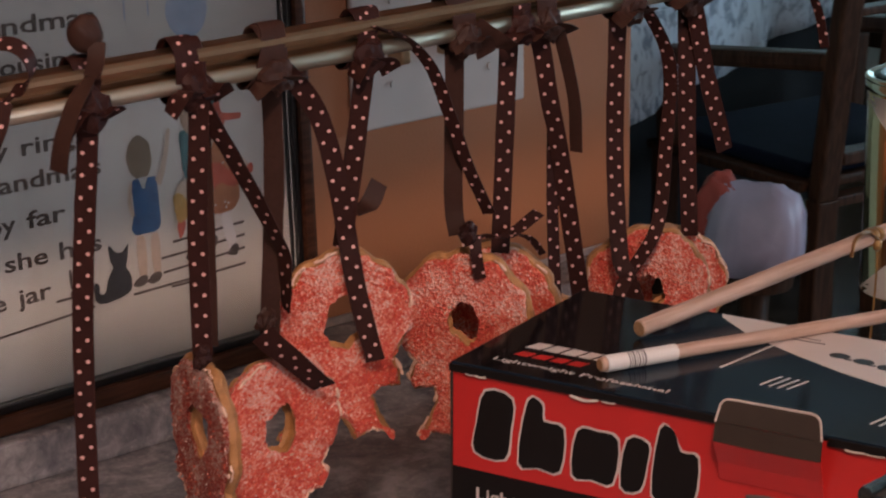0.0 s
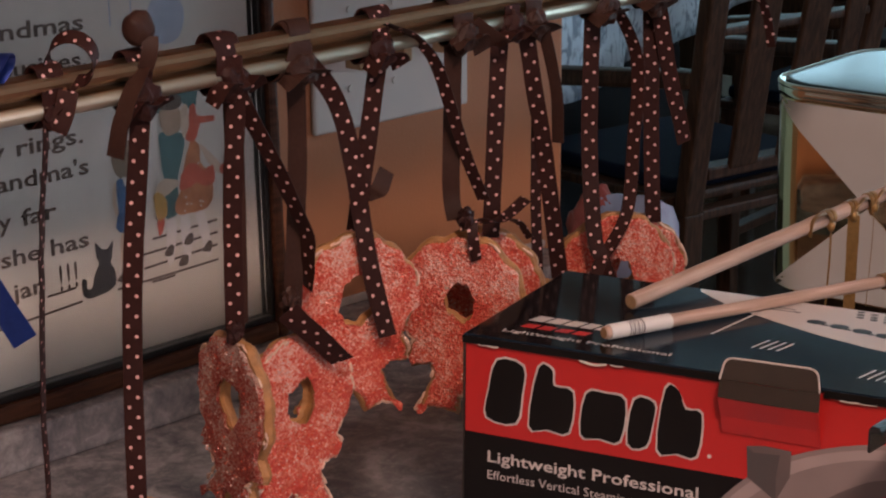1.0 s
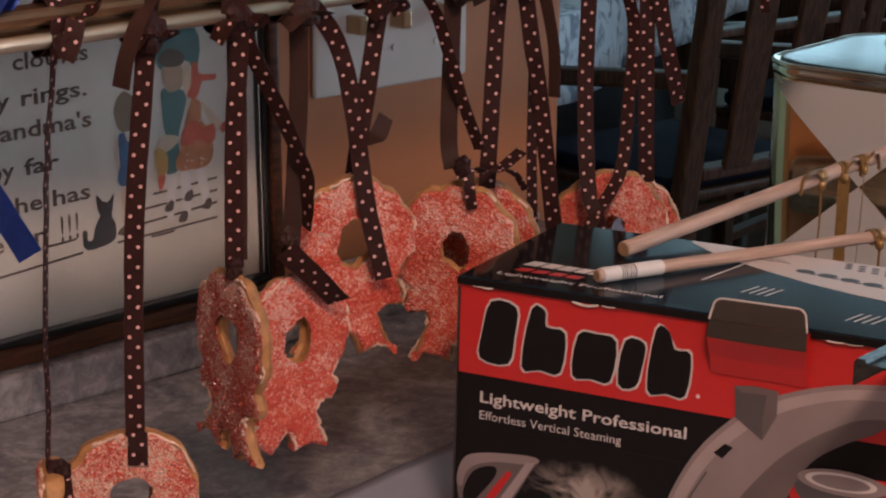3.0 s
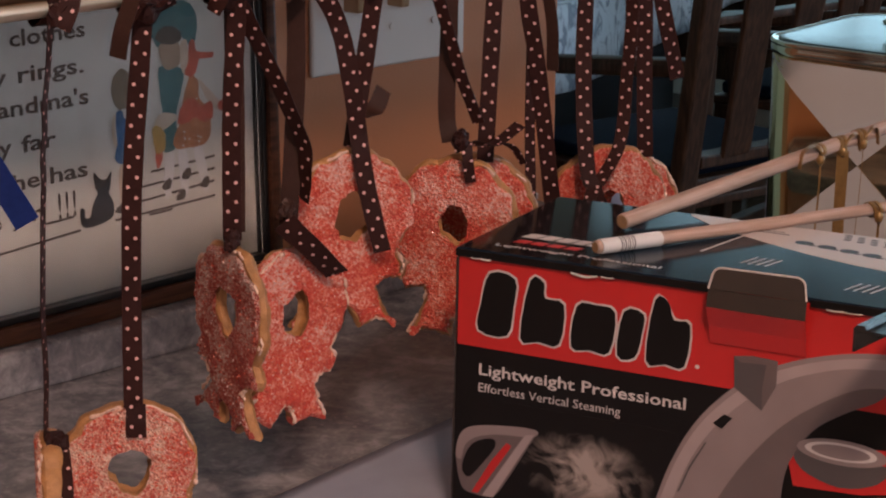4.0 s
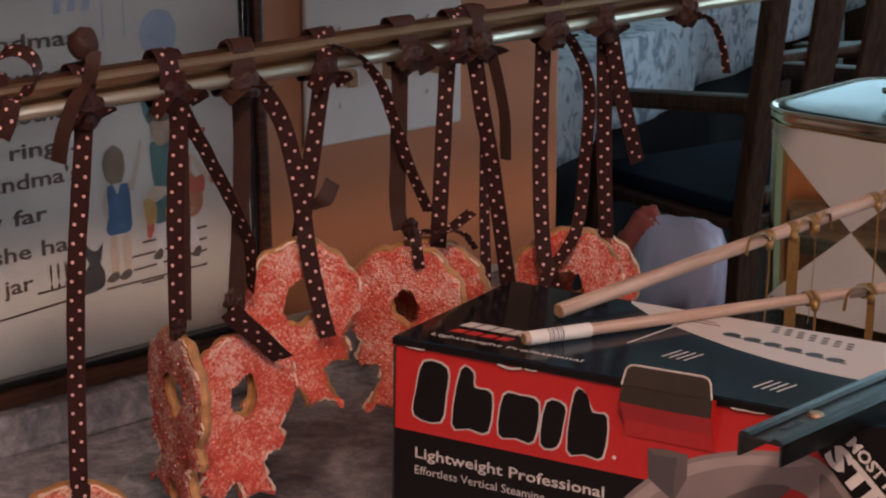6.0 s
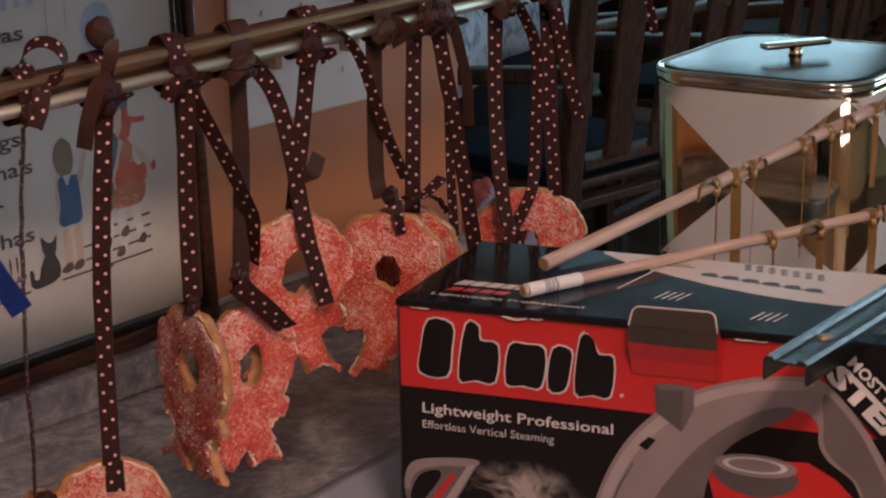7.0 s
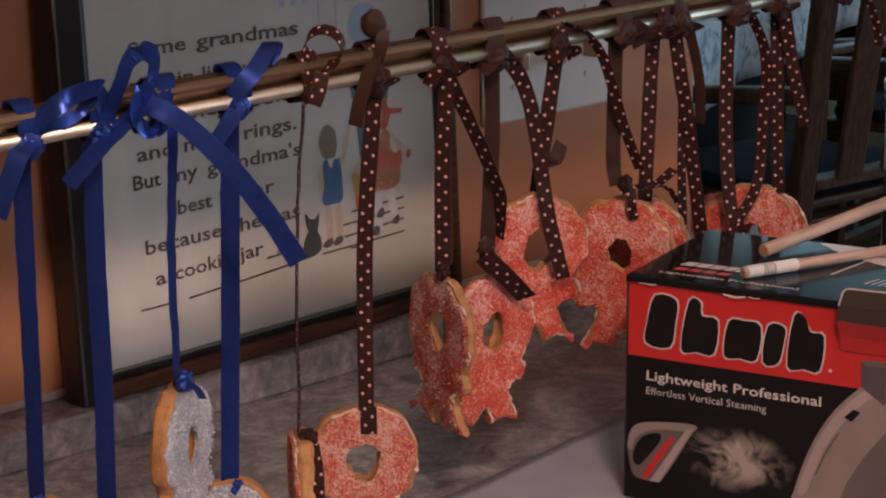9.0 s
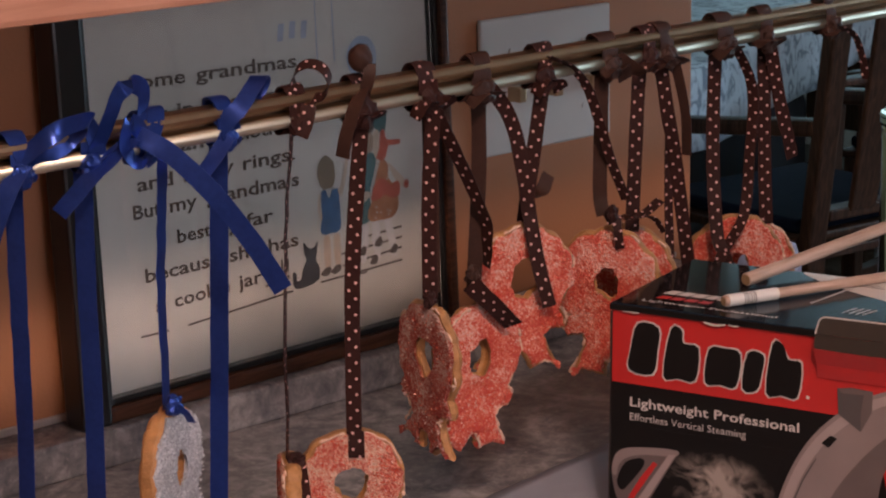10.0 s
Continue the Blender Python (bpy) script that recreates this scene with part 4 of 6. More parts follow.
def wrap(o, material, dx=0.0, w=0.0125, slant=0.0, knot=1.0, folds=True):
    """The band of ribbon that goes once round the rod, and the small knot under it."""
    rnd = random.Random(int(o.location.x * 1000) + int(dx * 1000))
    h, d = 0.0150, 0.0085
    for off, sl, ww in ((0.0, slant, w), (rnd.uniform(-0.004, 0.004), slant + rnd.uniform(-0.006, 0.006), w * 0.9)):
        pts = [(dx + off + sl * math.sin(a), (d + abs(off) * 0.3) * math.cos(a), (h + abs(off) * 0.3) * math.sin(a)) for a in [2 * math.pi * k / 14 for k in range(15)]]
        part("wrap", strip_bm(pts, ww, 0, 0, thick=0.0008, steps=3), material, o)
    kb = bmesh.new()
    bmesh.ops.create_icosphere(kb, subdivisions=3, radius=1)
    for v in kb.verts:
        q = v.co.normalized()
        at = Vector((dx * 40 + o.location.x * 30, 0, 0))
        r = 1 + 0.42 * noise.noise(q * 1.7 + at) + 0.16 * noise.noise(Vector((q.x * 6, q.y * 2, q.z * 2)) + at)
        v.co = Vector((q.x * 0.0096 * knot * r + dx, q.y * 0.0056 * knot * r - 0.0090, q.z * 0.0098 * knot * r - 0.0095))
    part("knot", kb, material, o)
    for s in (-1, 1) if folds else ():
        ln = rnd.uniform(0.010, 0.016)
        part("knot_fold", strip_bm([(dx, -0.012, -0.010), (dx + s * ln * 0.6, -0.013, -0.008 - rnd.uniform(0, 0.006)), (dx + s * ln, -0.010, -0.012 - rnd.uniform(0, 0.008))], 0.011, FACE, FACE + s * 40, steps=4), material, o)


def lump(o, at, size, material, seed=0):
    """A small tight knot."""
    kb = bmesh.new()
    bmesh.ops.create_icosphere(kb, subdivisions=3, radius=1)
    for v in kb.verts:
        q = v.co.normalized()
        r = 1 + 0.45 * noise.noise(q * 2.0 + Vector((seed, 0, 0))) + 0.15 * noise.noise(q * 6.0)
        v.co = Vector((q.x * size * r, q.y * size * 0.7 * r, q.z * size * 1.1 * r)) + Vector(at)
    part("knot", kb, material, o)


GROUP_B, GROUP_R = "cookie ornaments on blue ribbon", "cookie ornaments on brown dotted ribbon"
# blue ribbons
o = ornament(-0.6711, "prize-rosette cookie hung on a royal blue ribbon with a bow", GROUP_B)
wrap(o, BLUE, knot=0.75, folds=False)
ribbon(o, [(-0.6713, 1.1935), (-0.6730, 1.1525), (-0.6747, 1.0725), (-0.6776, 0.9806)], BLUE, FACE, -70, width=0.0110)
ribbon(o, [(-0.6711, 1.2005, 0.008), (-0.6515, 1.2153, 0.02), (-0.6303, 1.2171, 0.018), (-0.6372, 1.2082, 0.01), (-0.6498, 1.2012, 0.008), (-0.6712, 1.1955, 0.009)], BLUE, -20, 10, tilt=1.2, name="bow_loop", width=0.0110)
ribbon(o, [(-0.6712, 1.1975, 0.01), (-0.6840, 1.1837, 0.014), (-0.6962, 1.1558, 0.012)], BLUE, -30, -60, name="tail", width=0.0110)
lump(o, (-0.0076, -0.005, -0.2150), 0.0060, BLUE, 8)
cookie(o, (-0.0083, 0, -0.2504), -30, seed=11, icing=ICING_WHITE, tails=False)
o = ornament(-0.6257, "prize-rosette cookie hung on a wide royal blue ribbon", GROUP_B)
wrap(o, BLUE, knot=0.75, folds=False)
ribbon(o, [(-0.6258, 1.1950), (-0.6283, 1.1271), (-0.6290, 1.0441), (-0.6317, 0.9631)], BLUE, FACE, -50, width=0.0112)
ribbon(o, [(-0.6239, 1.1950, 0.008), (-0.6152, 1.2130, 0.012), (-0.6086, 1.2275, 0.013), (-0.5968, 1.2330, 0.010), (-0.5853, 1.2262, 0.005), (-0.5862, 1.2130, 0.004), (-0.5986, 1.2018, 0.006), (-0.6201, 1.1910, 0.008)], BLUE, 0, 30, tilt=0.3, name="bow_loop", width=0.0110)
ribbon(o, [(-0.5987, 1.2028, 0.012), (-0.6163, 1.1929, 0.014), (-0.6338, 1.1811, 0.014), (-0.6497, 1.1653, 0.01)], BLUE, -40, -55, name="tail", width=0.011)
cookie(o, (-0.0054, 0, -0.2589), -50, seed=12, icing=ICING_WHITE, tails=False, radius=0.0290)
o = ornament(-0.5871, "white sugared rosette cookie on a twisted royal blue ribbon", GROUP_B)
wrap(o, BLUE, slant=0.004, knot=0.75, folds=False)
ribbon(o, [(-0.5777, 1.1915, 0.01), (-0.5762, 1.1745, 0.006), (-0.5764, 1.1156), (-0.5782, 1.0316)], BLUE, 20, 34, width=0.0110)
ribbon(o, [(-0.5967, 1.2037, 0.012), (-0.5850, 1.1925, 0.030), (-0.5720, 1.1690, 0.054), (-0.5610, 1.1420, 0.073), (-0.5524, 1.1165, 0.087)], BLUE, -44, -50, name="tail", width=0.0118)
ribbon(o, [(-0.5891, 1.2007, 0.01), (-0.6024, 1.2118, 0.016), (-0.6084, 1.1989, 0.018), (-0.5971, 1.1887, 0.014), (-0.5833, 1.1986, 0.01)], BLUE, 10, 40, tilt=0.3, name="bow_loop", width=0.0110)
cookie(o, (0.0097, 0, -0.2057), 32, seed=3, icing=ICING_WHITE, grains=900, hole=(0.26, 0.36))
lump(o, (0.0090, -0.008, -0.1657), 0.0058, BLUE, 4)
ribbon(o, [(-0.5800, 1.0355, 0.010), (-0.5743, 1.0305, 0.014), (-0.5687, 1.0225, 0.012)], BLUE, -40, -60, name="short_end", width=0.005)
o = ornament(-0.5302, "pale rosette cookie hung on a royal blue ribbon with a bow", GROUP_B)
wrap(o, BLUE, knot=0.75, folds=False)
ribbon(o, [(-0.5303, 1.1940), (-0.5354, 1.0891), (-0.5430, 0.9592)], BLUE, FACE, -52, width=0.0115)
ribbon(o, [(-0.5350, 1.1981, 0.008), (-0.5245, 1.2105, 0.015), (-0.5130, 1.2220, 0.015), (-0.5052, 1.2258, 0.010), (-0.4992, 1.2205, 0.003), (-0.5090, 1.2085, 0.001), (-0.5351, 1.1961, 0.006)], BLUE, FACE, -40, name="bow_loop", width=0.0110)
ribbon(o, [(-0.5323, 1.1941, 0.012), (-0.5441, 1.1822, 0.014), (-0.5559, 1.1704, 0.012)], BLUE, -40, -60, name="tail", width=0.010)
lump(o, (-0.0115, -0.006, -0.2425), 0.0042, BLUE, 9)
cookie(o, (-0.0096, 0, -0.2644), -45, seed=14, icing=ICING_WHITE, tails=False, radius=0.0265)

# brown ribbons
o = ornament(-0.4772, "red sugared rosette cookie under a looped brown ribbon", GROUP_R)
wrap(o, DOTS, w=0.010, knot=0.6, folds=False)
ribbon(o, [(-0.4803, 1.1916, 0.008), (-0.4842, 1.0956), (-0.4880, 0.9720)], DOTS, 40, 43)
ring = [(-0.4652 + 0.0115 * 0.70 * math.cos(a), 1.2174 + 0.0115 * math.sin(a), 0.009 + 0.0115 * 0.70 * math.cos(a)) for a in [radians(215 - 30 * k) for k in range(11)]]
ribbon(o, [(-0.4792, 1.1936, 0.008), *ring, (-0.4773, 1.1935, 0.010)], DOTS, 30, 36, name="bow_loop", tilt=0.75, width=0.0085)
ribbon(o, [(-0.4713, 1.2045, 0.014), (-0.4749, 1.1955, 0.015), (-0.4784, 1.1855, 0.013)], DOTS, -45, -50, name="tail", width=0.010)
cookie(o, (-0.0085, 0, -0.2600), -124, seed=21, tails=False, icing=ICING_PALE)
lump(o, (-0.0103, -0.008, -0.2265), 0.0066, DOTS, 5)
ribbon(o, [(-0.4902, 0.9740, 0.016), (-0.4985, 0.9600, 0.030), (-0.5025, 0.9420, 0.034), (-0.5035, 0.9240, 0.032)], DOTS, -60, -50, name="tail", width=0.008)
o = ornament(-0.4241, "red sugared rosette cookie facing out on a brown dotted ribbon", GROUP_R)
wrap(o, DOTS)
ribbon(o, [(-0.4229, 1.2090, 0.008), (-0.4265, 1.1770, 0.008), (-0.4333, 1.0851, 0.004), (-0.4386, 0.9712, 0.007)], DOTS, FACE, -44)
ribbon(o, [(-0.4249, 1.2090, 0.010), (-0.4367, 1.1951, 0.014), (-0.4428, 1.1812, 0.014), (-0.4451, 1.1672, 0.012)], BROWN, -70, -62, name="tail", width=0.0095)
kb = bmesh.new()
bmesh.ops.create_icosphere(kb, subdivisions=4, radius=1)
for v in kb.verts:
    q = v.co.normalized()
    v.co = Vector((q.x * 0.0088 + 0.0015, q.y * 0.0070 - 0.006, q.z * 0.0090 + 0.0255)) * (1 + 0.05 * noise.noise(q * 1.5))
part("bow_loop", kb, BROWN, o, "puffed brown ribbon loop", smooth=True)
ribbon(o, [(-0.4244, 1.2080, 0.012), (-0.4227, 1.2160, 0.014), (-0.4212, 1.2239, 0.013)], BROWN, -50, -40, name="bow_neck", width=0.008)
cookie(o, (-0.0123, 0, -0.2533), -34, seed=22, tails=False, radius=0.0365, hole=(0.36, 0.40), icing=ICING_PALE)
ribbon(o, [(-0.4381, 0.9841, 0.0085), (-0.4386, 0.9772, 0.0092), (-0.4390, 0.9662, 0.0096)], DOTS, -42, -42, name="folded_end", width=0.0106, v0=0.004)
o = ornament(-0.3671, "red sugared rosette cookie turned sideways on a brown dotted ribbon", GROUP_R)
wrap(o, DOTS, w=0.015)
ribbon(o, [(-0.3680, 1.2064, 0.009), (-0.3665, 1.1824, 0.010), (-0.3677, 1.1274, 0.006), (-0.3672, 1.0584, 0.004)], DOTS, FACE, -45)
ribbon(o, [(-0.3567, 1.1923, -0.004), (-0.3571, 1.1273, -0.004), (-0.3595, 1.0603, -0.002)], BROWN, FACE, -45)
ribbon(o, [(-0.3674, 1.1904, 0.010), (-0.3618, 1.1796, 0.011), (-0.3376, 1.1363, 0.011), (-0.3215, 1.1047, 0.010), (-0.3188, 1.0869, 0.009), (-0.3182, 1.0718, 0.007)], DOTS, -45, -104, name="tail")
lump(o, (-0.0020, -0.006, -0.1430), 0.0052, DOTS, 6)
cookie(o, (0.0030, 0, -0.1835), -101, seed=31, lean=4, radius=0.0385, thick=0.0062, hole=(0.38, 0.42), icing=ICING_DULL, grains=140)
o = ornament(-0.3198, "red sugared rosette cookie on a plain brown ribbon", GROUP_R)
wrap(o, BROWN, w=0.016)
ribbon(o, [(-0.3168, 1.2019), (-0.3172, 1.1379), (-0.3238, 1.0560)], BROWN, FACE, -45)
ribbon(o, [(-0.3153, 1.1948, 0.010), (-0.3009, 1.1782, 0.010), (-0.2921, 1.1600, 0.010), (-0.2853, 1.1333, 0.010), (-0.2804, 1.1055, 0.010), (-0.2781, 1.0730, 0.015), (-0.2732, 1.0374, 0.022)], DOTS, -20, -45, name="tail")
ribbon(o, [(-0.3338, 1.0631, 0.008), (-0.3268, 1.0540, 0.012), (-0.3145, 1.0409, 0.016), (-0.3023, 1.0287, 0.016)], DOTS, -45, -45, name="tail", width=0.0140)
lump(o, (-0.0073, -0.003, -0.1349), 0.0058, BROWN, 12)
cookie(o, (0.0000, 0.004, -0.1945), -4, seed=24, lean=8, radius=0.0375, thick=0.0085, hole=(0.31, 0.40), cover=True)
o = ornament(-0.2619, "red sugared rosette cookie with a wide hole, on dotted ribbon", GROUP_R)
wrap(o, DOTS)
ribbon(o, [(-0.2610, 1.2043, 0.008), (-0.2644, 1.1783, 0.006), (-0.2690, 1.1404, 0.003), (-0.2758, 1.0945)], DOTS, FACE, -45)
ribbon(o, [(-0.2609, 1.2090, 0.010), (-0.2392, 1.1996, 0.010), (-0.2223, 1.1824, 0.010), (-0.2102, 1.1558, 0.010), (-0.1970, 1.1237, 0.010), (-0.1830, 1.0965, 0.010)], DOTS, -60, -62, name="tail", width=0.0075)
ribbon(o, [(-0.2687, 1.1114), (-0.2561, 1.1133, -0.002), (-0.2472, 1.1232, -0.004)], BROWN, -45, -10, name="tail")
cookie(o, (-0.0151, 0, -0.1457), -24, seed=25, lean=4, thick=0.0080, hole=(0.36, 0.42))
o = ornament(-0.1973, "red sugared rosette cookie tied with a brown bow", GROUP_R)
wrap(o, BROWN, w=0.016)
ribbon(o, [(-0.1973, 1.2026), (-0.1982, 1.1566), (-0.1998, 1.1047), (-0.2002, 1.0867, 0.004)], BROWN, FACE, -50)
ribbon(o, [(-0.2008, 1.0837, 0.007), (-0.1929, 1.0866, 0.011), (-0.1738, 1.0824, 0.013), (-0.1465, 1.0901, 0.010)], DOTS, -45, -30, name="bow", width=0.0075)
ribbon(o, [(-0.1699, 1.0833, 0.014), (-0.1575, 1.0783, 0.015), (-0.1451, 1.0661, 0.012)], DOTS, -45, -30, name="tail", width=0.0042)
ribbon(o, [(-0.1958, 1.0867, 0.013), (-0.1970, 1.0767, 0.015), (-0.1934, 1.0626, 0.014)], DOTS, -45, -30, name="tail", width=0.0065)
lump(o, (-0.0014, -0.011, -0.1140), 0.0055, DOTS, 3)
ribbon(o, [(-0.1896, 1.2006, 0.008), (-0.1782, 1.1904, 0.014), (-0.1706, 1.1864, 0.016)], BROWN, -40, -45, name="tail")
cookie(o, (0.0055, 0, -0.1662), -56, seed=26, lean=-5, thick=0.0080, hole=(0.27, 0.35), radius=0.0405)
o = ornament(-0.1568, "brown dotted ribbon ornament with a hidden rosette cookie", GROUP_R)
wrap(o, DOTS)
ribbon(o, [(-0.1577, 1.2002), (-0.1613, 1.1503), (-0.1663, 1.0684)], DOTS, FACE, -45)
cookie(o, (0.0004, 0.016, -0.1700), -50, seed=27, hole=0.22)
o = ornament(-0.1374, "brown dotted ribbon with loose crossing ends", GROUP_R)
wrap(o, BROWN)
ribbon(o, [(-0.1501, 1.1976, 0.004), (-0.1407, 1.1870, 0.004), (-0.1337, 1.1520, 0.005), (-0.1257, 1.1199, 0.005), (-0.1082, 1.0317, 0.004)], DOTS, FACE, -45)
ribbon(o, [(-0.1338, 1.1900), (-0.1270, 1.1490), (-0.1264, 1.0849), (-0.1238, 1.0250)], DOTS, 0, -20, width=0.0075)
ribbon(o, [(-0.1308, 1.1939, 0.008), (-0.1202, 1.1519, 0.010), (-0.1160, 1.1188, 0.008)], BROWN, -60, -70, name="tail", width=0.0075)
cookie(o, (0.0256, 0.012, -0.2106), -45, seed=28)
o = ornament(-0.0737, "red sugared rosette cookie on dotted ribbons", GROUP_R)
wrap(o, BROWN, w=0.018)
ribbon(o, [(-0.0758, 1.1974), (-0.0775, 1.1164), (-0.0812, 1.0555, 0.008), (-0.0801, 1.0394, 0.014), (-0.0757, 1.0214, 0.018)], DOTS, FACE, -45)
ribbon(o, [(-0.0735, 1.2009, 0.006), (-0.0553, 1.1860, 0.006), (-0.0393, 1.1550, 0.006), (-0.0420, 1.1065, 0.006), (-0.0526, 1.0629, 0.010), (-0.0830, 1.0370, 0.014), (-0.0940, 1.0186, 0.018), (-0.1021, 0.9997, 0.020)], DOTS, -70, -60, width=0.0085)
cookie(o, (0.0242, 0, -0.1805), -40, seed=29, radius=0.039)
o = ornament(-0.0274, "brown dotted ribbon ornament with a long tail", GROUP_R)
wrap(o, BROWN)
ribbon(o, [(-0.0199, 1.1948), (-0.0169, 1.1068), (-0.0133, 1.0477)], DOTS, FACE, -45)
ribbon(o, [(-0.0226, 1.1925, 0.008), (-0.0103, 1.1476, 0.008), (0.0017, 1.1148, 0.008), (0.0076, 1.0982, 0.008)], DOTS, -45, -20, name="tail")
cookie(o, (0.0160, 0.02, -0.1904), -40, seed=30)
o = ornament(0.0517, "loose end of a narrow brown dotted ribbon tied to the rod", GROUP_R)
wrap(o, BROWN, w=0.012)
ribbon(o, [(0.0497, 1.1982, 0.010), (0.0632, 1.1902, 0.020), (0.0755, 1.1731, 0.020), (0.0821, 1.1519, 0.020)], DOTS, -75, -70, name="tail", width=0.006)

# ---- printed iron box ----
BOX_TOP = 1.048
box = thing("iron_box", (-0.2691, -0.3914, COUNTER + 0.004), "red and black printed cardboard box for a steam iron", "box")
box.matrix_basis = Matrix.Translation((-0.2694, -0.3914, COUNTER + 0.004)) @ Matrix.Rotation(radians(1.2), 4, "Y") @ pose(0, 0, 0, 0, 0, -71.793)
BH, BL, BD = BOX_TOP - COUNTER - 0.004, 0.345, 0.142
# local x runs along the printed front, local y into the box, local z up


def printed(name, outline, material, lift, label="", hole=None):
    """Ink on the front, outlines given as (along, below the top edge)."""
    return part(name, shape_bm([(x, z + BH) for x, z in outline], 0.0001, Matrix.Translation((0, -lift, 0)), hole and [(x, z + BH) for x, z in hole]), material, box, label)


def on_lid(name, outline, material, lift, label=""):
    """Ink on the lid, outlines given as (along, inwards)."""
    return part(name, shape_bm(outline, 0.0001, Matrix.Translation((0, 0, BH + 0.0016 + lift)) @ pose(0, 0, 0, -90)), material, box, label)


def grown(points, by):
    cx, cz = sum(x for x, _ in points) / len(points), sum(z for _, z in points) / len(points)
    return [(x + math.copysign(by, x - cx), z + math.copysign(by, z - cz)) for x, z in points]


part("carton", box_bm((0, 0, 0), (BL, BD, BH), 0.0012), BLACKPRINT, box)
printed("red_band", [(0.0012, -0.0535), (BL - 0.0012, -0.0535), (BL - 0.0012, -0.0012), (0.0012, -0.0012)], RED, 0.0003, "red printed band")
part("title", text_bm("Lightweight Professional", 0.0066, 0.1205, Matrix.Translation((0.0150, -0.0005, BH - 0.0690)), 0.0002, 0.00012), WHITEPRINT, box, "white printed words")
part("subtitle", text_bm("Effortless Vertical Steaming", 0.0052, 0.0840, Matrix.Translation((0.0150, -0.0005, BH - 0.0788)), 0.0002), WHITEPRINT, box, "white printed words")
# maker's mark: five plain black blocks with a pale edge
for blk in ([(0.0140, -0.0435), (0.0310, -0.0445), (0.0345, -0.0280), (0.0350, -0.0120), (0.0200, -0.0105), (0.0150, -0.0280)],
            [(0.0390, -0.0445), (0.0500, -0.0450), (0.0620, -0.0445), (0.0640, -0.0220), (0.0530, -0.0200), (0.0520, -0.0115), (0.0440, -0.0112)],
            [(0.0690, -0.0445), (0.0800, -0.0450), (0.0910, -0.0445), (0.0935, -0.0220), (0.0820, -0.0195), (0.0715, -0.0215)],
            [(0.0955, -0.0450), (0.1055, -0.0450), (0.1090, -0.0320), (0.1095, -0.0205), (0.0985, -0.0205)],
            [(0.1120, -0.0455), (0.1230, -0.0460), (0.1335, -0.0455), (0.1355, -0.0225), (0.1265, -0.0210), (0.1230, -0.0118), (0.1155, -0.0118)]):
    printed("mark_edge", smooth_ring(grown(blk, 0.0009), 3), WHITEPRINT, 0.0005)
    printed("mark_block", smooth_ring(blk, 3), BLACKPRINT, 0.0007)
printed("mark_dot", [(0.1405 + 0.0012 * math.cos(a), -0.0445 + 0.0012 * math.sin(a)) for a in [k * 0.63 for k in range(10)]], WHITEPRINT, 0.0005)
# printed steam and the small iron
printed("steam_picture", quad(0.030, -0.1480, 0.132, -0.0825), STEAM, 0.0003, "pale printed steam")
printed("small_iron", smooth_ring([(0.002, -0.118), (0.004, -0.107), (0.010, -0.1005), (0.026, -0.097), (0.050, -0.0955), (0.046, -0.106), (0.030, -0.134), (0.024, -0.1395), (0.014, -0.1395), (0.006, -0.136)], 3), IRONSHADE, 0.0005, "grey printed iron")
printed("small_iron_red", [(0.0125, -0.1385), (0.0165, -0.1385), (0.0360, -0.1075), (0.0330, -0.1060), (0.0235, -0.1190)], RED, 0.0007)
printed("small_iron_rim", smooth_ring([(0.002, -0.118), (0.004, -0.107), (0.010, -0.1005), (0.026, -0.097), (0.050, -0.0955), (0.048, -0.1000), (0.027, -0.1020), (0.014, -0.1060), (0.0075, -0.1120), (0.0055, -0.1200)], 3), IRONGREY, 0.0007, "pale rim of the printed iron")
printed("small_iron_shade", smooth_ring([(0.006, -0.124), (0.012, -0.110), (0.024, -0.105), (0.026, -0.110), (0.016, -0.124), (0.010, -0.130)], 3), BLACKPRINT, 0.0007)
printed("small_iron_plate", [(0.0190, -0.1393), (0.0258, -0.1393), (0.0495, -0.0985), (0.0440, -0.0995)], IRONLIGHT, 0.0009)
# the large printed iron
printed("iron_skirt", [(0.150, -0.1525), (0.176, -0.117), (0.210, -0.108), (0.275, -0.094), (0.330, -0.092), (BL - 0.002, -0.10), (BL - 0.002, -0.1525)], RED, 0.0004, "red printed iron base")
printed("iron_gloss", [(0.178, -0.1155), (0.212, -0.105), (0.276, -0.0905), (0.276, -0.0935), (0.214, -0.1085), (0.182, -0.1185)], IRONGREY, 0.0006)
arch_out = [(0.116, -0.1525), (0.120, -0.128), (0.1285, -0.100), (0.1404, -0.0761), (0.155, -0.058), (0.172, -0.0435), (0.1914, -0.0332), (0.218, -0.0250), (0.2415, -0.0219), (0.256, -0.0225), (0.270, -0.033), (0.283, -0.050), (0.296, -0.072), (0.305, -0.098)]
arch_in = [(0.284, -0.094), (0.276, -0.080), (0.262, -0.070), (0.256, -0.060), (0.2555, -0.050), (0.250, -0.0430), (0.2392, -0.0417), (0.226, -0.046), (0.216, -0.0517), (0.200, -0.062), (0.1885, -0.073), (0.1794, -0.0857), (0.170, -0.098), (0.1620, -0.111), (0.156, -0.125), (0.153, -0.1525)]
printed("iron_handle", smooth_ring(arch_out + arch_in, 3), IRONGREY, 0.0008, "grey printed iron handle")
